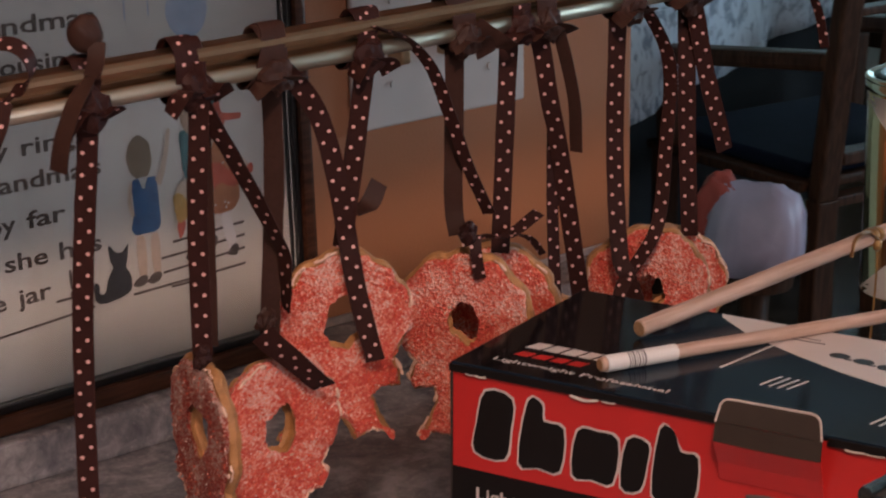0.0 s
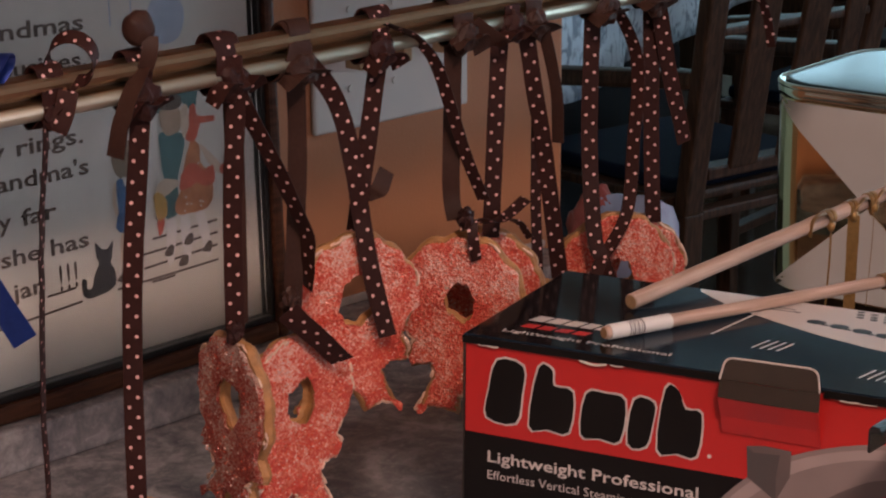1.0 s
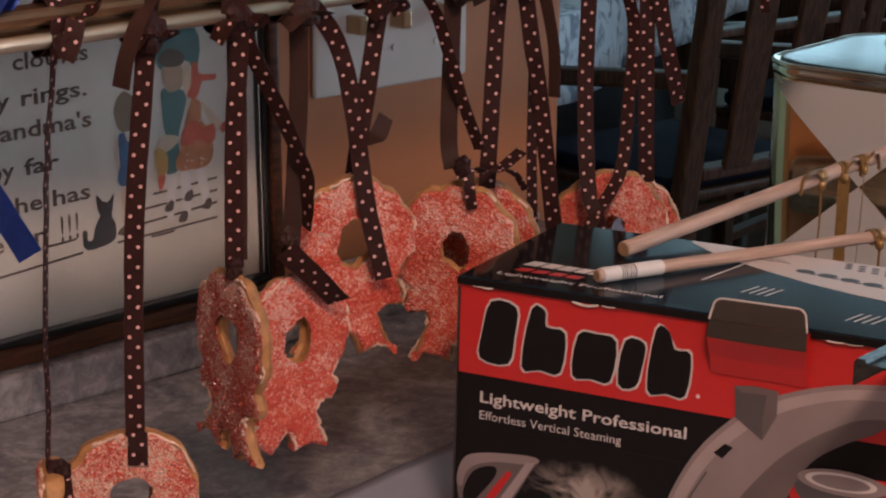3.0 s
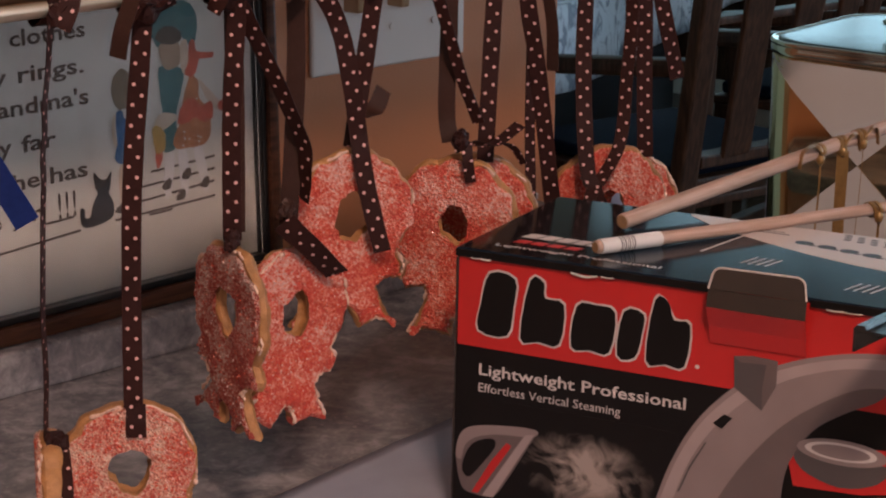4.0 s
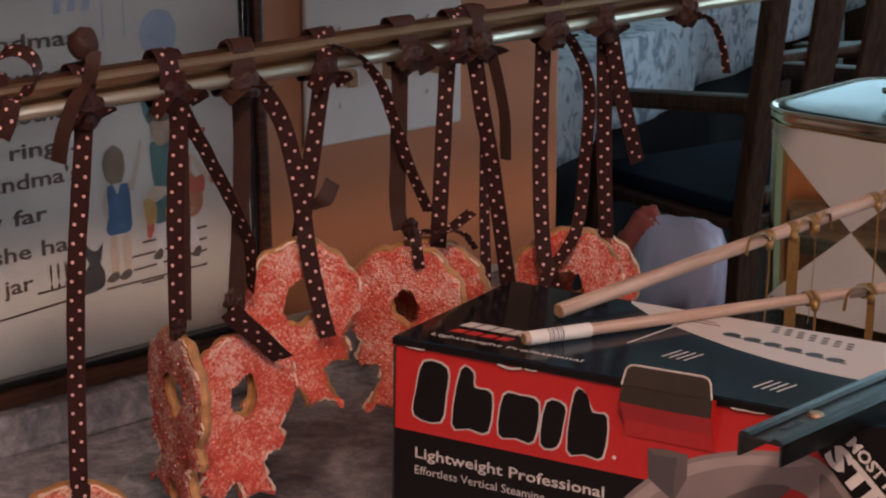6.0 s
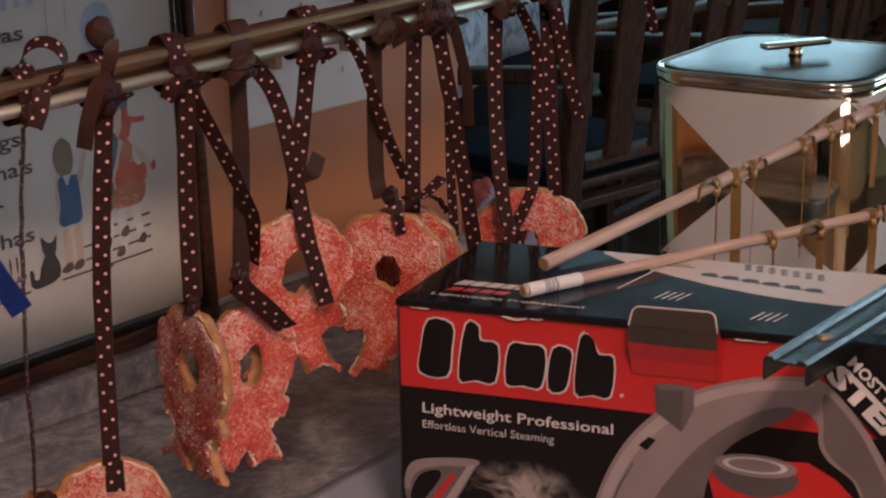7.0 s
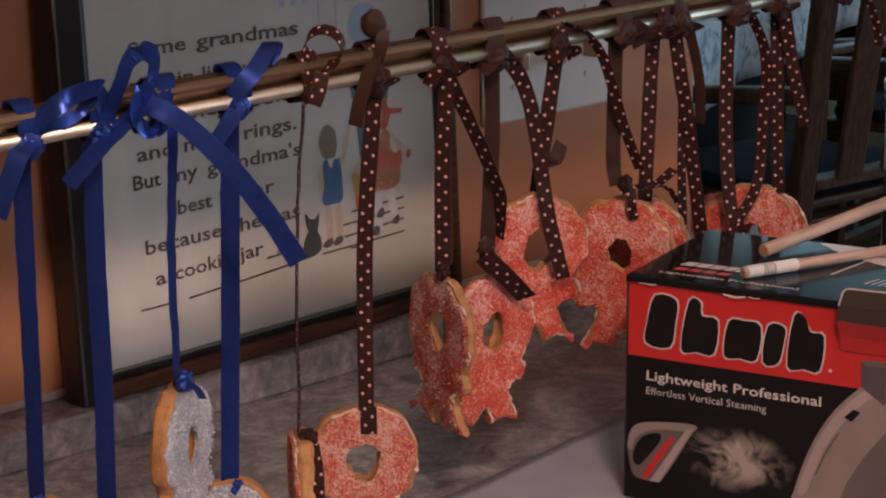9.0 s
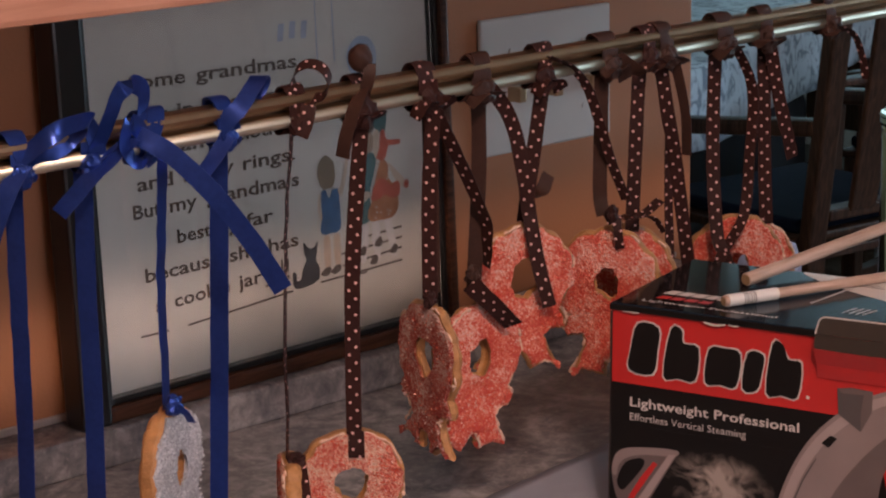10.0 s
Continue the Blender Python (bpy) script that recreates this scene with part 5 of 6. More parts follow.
printed("iron_handle_shade", smooth_ring([(0.149, -0.1525), (0.152, -0.125), (0.158, -0.111), (0.166, -0.097), (0.176, -0.083), (0.186, -0.071), (0.198, -0.060), (0.214, -0.0490), (0.228, -0.0420), (0.242, -0.0405), (0.236, -0.0480), (0.222, -0.0555), (0.207, -0.066), (0.198, -0.078), (0.192, -0.092), (0.190, -0.110), (0.189, -0.1525)], 3), IRONSHADE, 0.0010, "shaded inner side of the printed handle")
printed("iron_handle_light", smooth_ring([(0.1225, -0.128), (0.131, -0.100), (0.1425, -0.0775), (0.157, -0.0600), (0.1735, -0.0460), (0.1925, -0.0357), (0.218, -0.0278), (0.2415, -0.0247), (0.254, -0.0255), (0.2405, -0.0300), (0.219, -0.0328), (0.196, -0.0405), (0.178, -0.0505), (0.162, -0.0640), (0.148, -0.0810), (0.137, -0.1020), (0.128, -0.128)], 3), IRONLIGHT, 0.0009, "pale highlight on the printed handle")
printed("iron_arm_shade", smooth_ring([(0.258, -0.0300), (0.270, -0.0400), (0.282, -0.056), (0.294, -0.078), (0.303, -0.098), (0.286, -0.094), (0.278, -0.080), (0.265, -0.069), (0.259, -0.060), (0.2585, -0.048)], 3), IRONSHADE, 0.0009)
printed("iron_inner_red", [(0.192, -0.0840), (0.200, -0.0760), (0.250, -0.0720), (0.266, -0.080), (0.276, -0.0895), (0.232, -0.0985), (0.196, -0.1000)], RED, 0.0006)
printed("iron_trigger", [(0.1603, -0.0351), (0.1700, -0.0335), (0.1838, -0.0342), (0.1838, -0.0480), (0.1769, -0.0622), (0.1615, -0.0520)], IRONDARK, 0.0011, "dark grey trigger")
printed("iron_trigger_light", [(0.1603, -0.0351), (0.1700, -0.0335), (0.1838, -0.0342), (0.1780, -0.0372), (0.1640, -0.0380)], IRONSHADE, 0.0013)
printed("iron_trigger_side", [(0.1780, -0.0372), (0.1838, -0.0342), (0.1838, -0.0480), (0.1769, -0.0622), (0.1765, -0.050)], IRONSHADE, 0.0013)
printed("iron_button", [(0.1510, -0.0735), (0.1570, -0.0675), (0.1615, -0.0690), (0.1560, -0.0760)], BLACKPRINT, 0.0011)
printed("iron_seam", [(0.1335, -0.115), (0.139, -0.100), (0.1475, -0.0845), (0.1482, -0.0850), (0.1400, -0.1005), (0.1345, -0.1152)], IRONDARK, 0.0011)
printed("dial_side", smooth_ring([(0.1965, -0.079), (0.200, -0.090), (0.2206, -0.0965), (0.240, -0.091), (0.2445, -0.081), (0.2206, -0.083)], 4), IRONDARK, 0.0009, "ridged grey dial")
printed("dial_top", oval(0.2206, -0.0775, 0.0238, 0.0068, 0.0), IRONGREY, 0.0011)
printed("dial_ring", oval(0.2200, -0.0772, 0.0190, 0.0048, 0.0), WHITEPRINT, 0.0013)
printed("dial_middle", oval(0.2200, -0.0772, 0.0155, 0.0036, 0.0), IRONGREY, 0.0015)
# the black corner with the white claim
printed("claim_corner", [(0.2485, -0.0100), (0.2575, -0.0012), (BL - 0.0012, -0.0012), (BL - 0.0012, -0.108), (0.3080, -0.0735)], BLACKPRINT, 0.0016, "black printed corner")
for body, h, w, x, z, heavy in (("#", 0.0095, 0.0090, 0.3020, -0.0120, 0.0005), ("1", 0.0165, 0.0070, 0.3170, -0.0165, 0.0006), ("MOST POWERFUL", 0.0066, 0.0770, 0.2750, -0.0060, 0.0003), ("STEAM", 0.0118, 0.0780, 0.2670, -0.0105, 0.0009)):
    turn = pose(x, -0.0017, z + BH, 0, 43, 0)
    part("claim_text", text_bm(body, h, w, turn @ Matrix.Translation((0, 0, -h)), 0.0002, heavy), WHITEPRINT, box, "white printed words")
# lid
part("lid", box_bm((-0.0004, -0.0006, BH + 0.0002), (BL, BD, BH + 0.0016), 0.0006), NAVY, box, "navy printed lid")
part("lid_lip", box_bm((-0.0004, -0.0022, BH - 0.0030), (0.146, -0.00165, BH + 0.0012), 0.0002), BLACKPRINT, box, "worn black lid edge")
part("lid_lip", box_bm((0.199, -0.0022, BH - 0.0030), (BL, -0.00165, BH + 0.0012), 0.0002), BLACKPRINT, box, "worn black lid edge")
on_lid("black_corner", [(0.0005, 0.001), (0.090, 0.001), (0.070, 0.06), (0.060, 0.141), (0.0005, 0.141)], LIDBLACK, 0.0001, "black printed corner")
on_lid("white_panel", [(0.0860, 0.1360), (0.110, 0.1150), (0.146, 0.0960), (0.172, 0.0840), (0.200, 0.0745), (0.225, 0.0690), (0.2486, 0.0665), (0.277, 0.0690), (0.310, 0.078), (BL - 0.001, 0.093), (BL - 0.001, 0.1410), (0.084, 0.1410)], WHITEPRINT, 0.0002, "white printed panel")
for x0, w in ((0.0210, 0.0085), (0.0310, 0.0085), (0.0410, 0.0085), (0.0510, 0.0070), (0.0595, 0.0085)):
    on_lid("mark_block", quad(x0, 0.0375, x0 + w, 0.0475, 0.003), WHITEPRINT, 0.0002)
for x0 in (0.0215, 0.0315, 0.0415, 0.0515):
    on_lid("red_bar", quad(x0, 0.0245, x0 + 0.0078, 0.0315, 0.002), RED, 0.0002)
part("lid_text", text_bm("Lightweight Professional", 0.0048, 0.096, Matrix.Translation((0.0165, 0.0120, BH + 0.0019)) @ pose(0, 0, 0, -90), 0.0001, 0.0001), WHITEPRINT, box, "small white printed words")
for k in range(6):
    on_lid("printed_icon", oval(0.163 + 0.0135 * k, 0.1075 - 0.0028 * k, 0.0056, 0.0042, 0.25, 12, k), BLACKPRINT, 0.0003)
    on_lid("printed_icon_foot", quad(0.1665 + 0.0135 * k, 0.1030 - 0.0028 * k, 0.1705 + 0.0135 * k, 0.1050 - 0.0028 * k), BLACKPRINT, 0.0003)
for k in range(7):
    for j in range(3):
        on_lid("printed_dot", oval(0.180 + 0.0080 * k + 0.001 * j, 0.137 - 0.005 * j - 0.0016 * k, 0.0024, 0.0015, 0, 8), BLACKPRINT, 0.0003)
for cx, cz in ((0.1450, 0.0470), (0.2090, 0.0230), (0.2810, 0.0160)):
    for j in range(4):
        on_lid("text_bar", quad(cx + 0.0045 * j, cz, cx + 0.0045 * j + 0.0012, cz + 0.0165, 0.0045), WHITEPRINT, 0.0002)
on_lid("text_bar", quad(0.118, 0.060, 0.1194, 0.120, 0.012), WHITEPRINT, 0.0002)
on_lid("text_bar", quad(0.130, 0.120, 0.150, 0.1212), BLACKPRINT, 0.0003)
on_lid("text_bar", quad(0.132, 0.1245, 0.146, 0.1255), BLACKPRINT, 0.0003)


def sheet_bm(rows, thick):
    """A bent card: rows of (points along x) joined, with thickness towards +y."""
    b = bmesh.new()
    grid = [[b.verts.new(p) for p in r] for r in rows]
    for a, c in zip(grid, grid[1:]):
        for k in range(len(a) - 1):
            b.faces.new((a[k], a[k + 1], c[k + 1], c[k]))
    ext = bmesh.ops.extrude_face_region(b, geom=b.faces[:])
    for v in ext["geom"]:
        if isinstance(v, bmesh.types.BMVert):
            v.co.y += thick
    bmesh.ops.recalc_face_normals(b, faces=b.faces[:])
    return b


def across(x0, x1, y, z, n=8, bow=0.0, drop=0.0):
    return [(x0 + (x1 - x0) * k / n, y - bow * math.sin(math.pi * k / n), z - drop * abs(2 * k / n - 1) ** 4) for k in range(n + 1)]


part("tuck_flap_front", sheet_bm([across(0.1470, 0.1985, -0.0017, BH - 0.0295), across(0.1470, 0.1985, -0.0045, BH - 0.0200), across(0.1465, 0.1990, -0.0100, BH - 0.0085, bow=0.001)], 0.0008), RED, box, "red pulled-out tuck flap")
part("tuck_flap_back", sheet_bm([across(0.1465, 0.1990, -0.0100, BH - 0.0083, bow=0.001), across(0.1468, 0.1988, -0.0085, BH + 0.0010, bow=0.001), across(0.1480, 0.1975, -0.0060, BH + 0.0098, 12, drop=0.004), across(0.1500, 0.1955, -0.0055, BH + 0.0125, 12, drop=0.005)][:2], 0.0008), CARD, box, "brown unprinted back of the flap")
flap = [(0.1468, 0.0), (0.1988, 0.0)] + [(0.1975 - 0.005 + 0.005 * math.cos(a), 0.0065 + 0.005 * math.sin(a)) for a in (0, 0.4, 0.8, 1.2, 1.57)] + [(0.1480 + 0.005 + 0.005 * math.cos(a), 0.0060 + 0.005 * math.sin(a)) for a in (1.57, 1.97, 2.37, 2.77, 3.14)]
part("tuck_flap_tip", shape_bm(flap, 0.0008, Matrix.Translation((0, -0.0085, BH + 0.0011)) @ pose(0, 0, 0, -12)), CARD, box, "brown unprinted back of the flap")
rim_pts = [(x, -0.0087 + 0.21 * z, BH + 0.0014 + z * 0.98) for x, z in flap[1:]] + [(0.1468, -0.0087, BH + 0.0011)]
part("flap_edge", tube_bm(rim_pts, 0.00055, 6, 1, False), CARDEDGE, box, "pale torn card edge")
part("torn_edge", strip_bm([(0.068, -0.0024, BH - 0.0030), (0.076, -0.0026, BH - 0.0042), (0.083, -0.0024, BH - 0.0028)], 0.0014, 90, 90, tilt=1.0, steps=4), CARDEDGE, box, "pale torn card edge")

rnd = random.Random(5)
for k in range(9):
    x = rnd.uniform(0.005, 0.33)
    if 0.14 < x < 0.205:
        continue
    ln = rnd.uniform(0.003, 0.011)
    part("worn_edge", strip_bm([(x, -0.0024, BH - 0.0028), (x + ln / 2, -0.0026, BH - 0.0031), (x + ln, -0.0024, BH - 0.0027)], rnd.uniform(0.0004, 0.0010), 90, 90, tilt=1.0, steps=3), CARDEDGE, box, "pale worn card edge")
part("worn_edge", tube_bm([(0.0, -0.0002, 0.004), (0.0001, -0.0003, 0.05), (0.0, -0.0002, 0.1), (0.0001, -0.0003, BH - 0.004)], [0.0003, 0.0007, 0.0004, 0.0008], 6, 4, False), CARD, box, "worn corner of the carton")

# ---- dowels and rail lying on the box ----


def spin(a, b):
    """The pose of a stick from a to b, its own z along it."""
    d = Vector(b) - Vector(a)
    return d.to_track_quat("Z", "X").to_matrix().to_4x4()


D1A, D1B = Vector((-0.2234, -0.4530, 1.0532)), Vector((0.6628, -0.6580, 1.0299))
D2A, D2B = Vector((-0.1699, -0.4275, 1.0530)), Vector((0.7043, -0.4250, 1.1036))
dowels = []
for a, b, r, label in ((D1A, D1B, 0.0036, "pale wooden dowel with a paper label, lying on the box"), (D2A, D2B, 0.0046, "pale wooden dowel with gold ribbons tied on it")):
    d = thing("wooden_dowel", a, label, "dowel", "dowels on the box")
    d.rotation_euler = spin(a, b).to_euler()
    ln = (b - a).length
    stick = tube_bm([(0, 0, 0), (0, 0, 0.0008), (0, 0, ln - 0.0008), (0, 0, ln)], [r - 0.0006, r, r, r - 0.0006], 18, 1, False)
    part("stick", stick, DOWEL, d)
    part("cut_end", tube_bm([(0, 0, -0.0002), (0, 0, 0.0001)], r - 0.0007, 18, 1, False), CUTEND, d, "darker cut end")
    dowels.append(d)
part("paper_label", tube_bm([(0, 0, 0.003), (0, 0, 0.044)], 0.0042, 18, 1, False), PAPER, dowels[0], "white paper label")
for k, (h0, w) in enumerate(((0.0150, 0.0006), (0.0164, 0.0004), (0.0176, 0.0008), (0.0194, 0.0004), (0.0206, 0.0007), (0.0224, 0.0005), (0.0238, 0.0009))):
    part("label_bar", tube_bm([(0, 0, h0), (0, 0, h0 + w)], 0.00426, 18, 1, False), IRONDARK, dowels[0])

RA, RB = Vector((-0.2660, -0.6590, 1.0499)), Vector((0.6338, -0.5590, 1.0310))
rail = thing("metal_rail", RA, "galvanised steel channel rail lying across the box", "rail")
rail.rotation_euler = (0, math.atan2(RA.z - RB.z, (RB - RA).xy.length), math.atan2(RB.y - RA.y, RB.x - RA.x))
prof = [(-0.0125, 0.0), (-0.0125, 0.011), (-0.011, 0.0130), (-0.007, 0.0132), (-0.006, 0.0112), (0.006, 0.0112), (0.007, 0.0132), (0.011, 0.0130), (0.0125, 0.011), (0.0125, 0.0),
        (0.0112, 0.0), (0.0112, 0.0100), (0.0060, 0.0100), (-0.0060, 0.0100), (-0.0112, 0.0100), (-0.0112, 0.0)]
rb = bmesh.new()
ends = [[rb.verts.new((x, y, z)) for y, z in prof] for x in (0, (RB - RA).length)]
for k in range(len(prof)):
    rb.faces.new((ends[0][k], ends[0][(k + 1) % len(prof)], ends[1][(k + 1) % len(prof)], ends[1][k]))
for e in ends:
    rb.faces.new(e)
bmesh.ops.recalc_face_normals(rb, faces=rb.faces[:])
part("channel", rb, STEEL, rail)
for x in (0.050, 0.19, 0.33):
    part("rivet", tube_bm([(x, 0, 0.0112), (x, 0, 0.0126)], [0.0045, 0.0036], 12, 1, False), BRASS, rail, "dull brass rivet")
    # no opening is cut: a black patch stands in for its shade
    part("slot", box_bm((x - 0.030, -0.0018, 0.01125), (x - 0.014, 0.0018, 0.0114)), BLACK, rail, "flat black patch for the shade in a slot")


def gold_tie(dowel, along, r, hang, wide, heading, curl=0.0, seed=0):
    """A gold ribbon tied round a dowel, with a hanging end and a small curled end."""
    rnd = random.Random(seed)
    at = dowel.matrix_basis.to_translation() + (D1B - D1A if dowel is dowels[0] else D2B - D2A).normalized() * along
    g = thing("gold_ribbon", at, "gold ribbon tied round a wooden dowel", "ribbon", "gold ribbons on the dowels")
    q = spin(*((D1A, D1B) if dowel is dowels[0] else (D2A, D2B)))
    for dx in (-0.0022, 0.0022):
        pts = [q @ Vector((math.cos(a) * (r + 0.0006), math.sin(a) * (r + 0.0006), dx + 0.0015 * math.sin(a + seed))) for a in [2 * math.pi * k / 12 for k in range(13)]]
        part("wrap", strip_bm(pts, 0.0035, 0, 0, steps=2, thick=0.0005), GOLD, g)
    kb = bmesh.new()
    bmesh.ops.create_icosphere(kb, subdivisions=1, radius=1)
    for v in kb.verts:
        v.co = Vector((v.co.x * 0.0034, v.co.y * 0.003 - 0.004, v.co.z * 0.0045 - 0.004)) * (1 + 0.2 * noise.noise(v.co * 3))
    part("knot", kb, GOLD, g, smooth=True)
    part("hanging_end", strip_bm([(0, -0.004, -0.004), (0.001, -0.003, -hang * 0.4), (rnd.uniform(-0.002, 0.002), -0.002, -hang)], wide, heading, heading + 10), GOLD, g)
    if curl:
        part("curled_end", strip_bm([(0, -0.004, 0.0), (curl * 0.5, -0.006, 0.006), (curl, -0.006, 0.004), (curl * 1.15, -0.006, -0.006)], 0.0045, 40, 60), GOLD, g)


for along, hang, wide, heading, curl, seed in ((0.190, 0.075, 0.0012, FACE, -0.022, 1), (0.215, 0.085, 0.0075, FACE, 0.014, 2), (0.238, 0.070, 0.0011, 30, 0.012, 3), (0.306, 0.085, 0.0010, FACE, 0.010, 4), (0.345, 0.070, 0.0014, FACE, 0.0, 5), (0.375, 0.090, 0.0012, FACE, -0.012, 6), (0.412, 0.060, 0.0045, FACE, 0.012, 7), (0.47, 0.080, 0.0014, FACE, 0.01, 8)):
    gold_tie(dowels[1], along, 0.0046, hang, wide, heading, curl, seed)
for along, hang, wide, heading, curl, seed in ((0.205, 0.055, 0.0015, FACE, 0.0, 11), (0.249, 0.060, 0.0050, FACE, -0.026, 12), (0.300, 0.060, 0.0060, FACE, 0.010, 13), (0.325, 0.055, 0.0014, FACE, 0.012, 14), (0.352, 0.060, 0.0060, FACE, 0.0, 15), (0.40, 0.06, 0.0014, FACE, 0.01, 16)):
    gold_tie(dowels[0], along, 0.0043, hang, wide, heading, curl, seed)

# ---- canister ----
TS, TH, TR = 0.1040, 0.168, 0.0435
tin = thing("canister", (0.5134, -0.196, 0.8715), "square white and mirror-brass canister with a lid", "canister")
tin.rotation_euler = (0, 0, radians(6.0))


def rounded_prism(half, corner, z0, z1, bevel=0.0, dome=0.0):
    """A square prism with rounded upright corners and eased rims."""
    b = bmesh.new()
    rows = []
    levels = [(z0, bevel * 0.4), (z0 + bevel, 0.0), (z1 - bevel, 0.0), (z1 - bevel * 0.3, bevel * 0.3), (z1, bevel)] if bevel else [(z0, 0), (z1, 0)]
    for z, inset in levels:
        h = half - inset
        ring = []
        for k, (sx, sy) in enumerate(((1, 1), (-1, 1), (-1, -1), (1, -1))):
            for j in range(25):
                a = math.radians(90 * k + 90 * j / 24)
                ring.append(b.verts.new((sx * (h - corner) + corner * math.cos(a), sy * (h - corner) + corner * math.sin(a), z)))
        rows.append(ring)
    for r, s in zip(rows, rows[1:]):
        n = len(r)
        for k in range(n):
            b.faces.new((r[k], r[(k + 1) % n], s[(k + 1) % n], s[k]))
    b.faces.new(rows[0][::-1])
    if dome:
        c = b.verts.new((0, 0, z1 + dome))
        mid = [b.verts.new((v.co.x * 0.5, v.co.y * 0.5, z1 + dome * 0.75)) for v in rows[-1]]
        n = len(mid)
        for k in range(n):
            b.faces.new((rows[-1][k], rows[-1][(k + 1) % n], mid[(k + 1) % n], mid[k]))
            b.faces.new((mid[k], mid[(k + 1) % n], c))
    else:
        b.faces.new(rows[-1])
    bmesh.ops.recalc_face_normals(b, faces=b.faces[:])
    return b


body = part("body", rounded_prism(TS, TR, 0.0, TH, 0.0015), TINBRASS, tin, "mirror-brass body", smooth=True)
for k in range(4):
    turn = pose(0, 0, 0, 0, 0, 90 * k)
    w = TS - 0.010
    for tri in ([(-w, TH - 0.002), (0, TH / 2), (w, TH - 0.002)], [(-w, 0.002), (w, 0.002), (0, TH / 2)]):
        pb = bmesh.new()
        n = 16
        grid = []
        for i in range(n + 1):
            for_row = []
            t = i / n
            a0 = Vector((tri[0][0], tri[0][1])).lerp(Vector((tri[1][0], tri[1][1])), t) if tri[0][1] > TH / 2 else Vector((tri[0][0], tri[0][1])).lerp(Vector((tri[2][0], tri[2][1])), t)
            a1 = Vector((tri[2][0], tri[2][1])).lerp(Vector((tri[1][0], tri[1][1])), t) if tri[0][1] > TH / 2 else Vector((tri[1][0], tri[1][1])).lerp(Vector((tri[2][0], tri[2][1])), t)
            for j in range(n + 1):
                p = a0.lerp(a1, j / n)
                x = p.x
                e = max(0.0, abs(x) - (TS - TR))
                y = -TS + TR - math.sqrt(max(TR**2 - e**2, 0.0)) if e > 0 else -TS
                for_row.append(pb.verts.new((x, y - 0.0009, p.y)))
            grid.append(for_row)
        for r, s in zip(grid, grid[1:]):
            for j in range(n):
                pb.faces.new((r[j], r[j + 1], s[j + 1], s[j]))
        bmesh.ops.remove_doubles(pb, verts=pb.verts[:], dist=1e-6)
        bmesh.ops.recalc_face_normals(pb, faces=pb.faces[:])
        pb.transform(turn)
        part("enamel_panel", pb, TINWHITE, tin, "white enamel triangle", smooth=True)
def square_ring(half, corner, z):
    out = []
    for k, (sx, sy) in enumerate(((1, 1), (-1, 1), (-1, -1), (1, -1))):
        for j in range(13):
            a = radians(90 * k + 90 * j / 12)
            out.append((sx * (half - corner) + corner * math.cos(a), sy * (half - corner) + corner * math.sin(a), z))
    return out


def stacked(rings):
    b = bmesh.new()
    rows = [[b.verts.new(p) for p in r] for r in rings]
    for r, q in zip(rows, rows[1:]):
        for k in range(len(r)):
            b.faces.new((r[k], r[(k + 1) % len(r)], q[(k + 1) % len(r)], q[k]))
    b.faces.new(rows[0][::-1])
    b.faces.new(rows[-1])
    bmesh.ops.recalc_face_normals(b, faces=b.faces[:])
    return b


LZ = TH + 0.0005
roll = [(0.0012, 0.0), (0.0022, 0.0006), (0.0022, 0.0068), (0.0014, 0.0076)] + [(0.0008 + 0.0022 * math.cos(a), 0.0100 + 0.0024 * math.sin(a)) for a in [radians(-70 + 20 * k) for k in range(11)]] + [(-0.0030, 0.0112)]
part("lid", stacked([square_ring(TS + g, TR + g, LZ + h) for g, h in roll]), RIM, tin, "pale mirror-brass rolled lid rim", smooth=True)
part("lid_top", stacked([square_ring(TS * f, TR * f, LZ + 0.0112 + h) for f, h in ((0.970, 0.0002), (0.968, 0.0006), (0.90, 0.0010), (0.75, 0.0016), (0.5, 0.0022), (0.25, 0.0025), (0.06, 0.0026))]), LID, tin, "polished pale lid top", smooth=True)
part("handle_post", tube_bm([(0, 0, LZ + 0.0135), (0, 0, LZ + 0.017), (0, 0, LZ + 0.0222)], [0.0075, 0.0055, 0.0070], 14, 2, False), TINBRASS, tin, smooth=True)
hb = box_bm((-0.008, -0.034, LZ + 0.0224), (0.008, 0.034, LZ + 0.0278), 0.0025, 3)
hb.transform(pose(0, 0, 0, 0, 0, 55))
part("handle_bar", hb, RIM, tin, "flat pale brass handle", smooth=True)
st = thing("plant_stand", (0.5134, -0.196, 0.0), "dark wooden stand under the canister", "stand")
part("top", box_bm((-0.06, -0.06, 0.832), (0.06, 0.06, 0.8710), 0.003), CHAIRWOOD, st)
for sx in (-1, 1):
    for sy in (-1, 1):
        part("leg", box_bm((sx * 0.045 - 0.012, sy * 0.045 - 0.012, 0), (sx * 0.045 + 0.012, sy * 0.045 + 0.012, 0.8315), 0.002), CHAIRWOOD, st)

# ---- dining room ----


def board(a, b, wide, deep, heading, bevel=0.004):
    """A flat bar from a to b; its width lies along the heading."""
    a, b = Vector(a), Vector(b)
    t = (b - a).normalized()
    s = Vector((math.cos(radians(heading)), math.sin(radians(heading)), 0))
    s = (s - t * s.dot(t)).normalized()
    n = t.cross(s)
    bm = box_bm((-wide / 2, -deep / 2, 0), (wide / 2, deep / 2, (b - a).length), bevel)
    m = Matrix((s, n, t)).transposed().to_4x4()
    bm.transform(Matrix.Translation(a) @ m)
    return bm


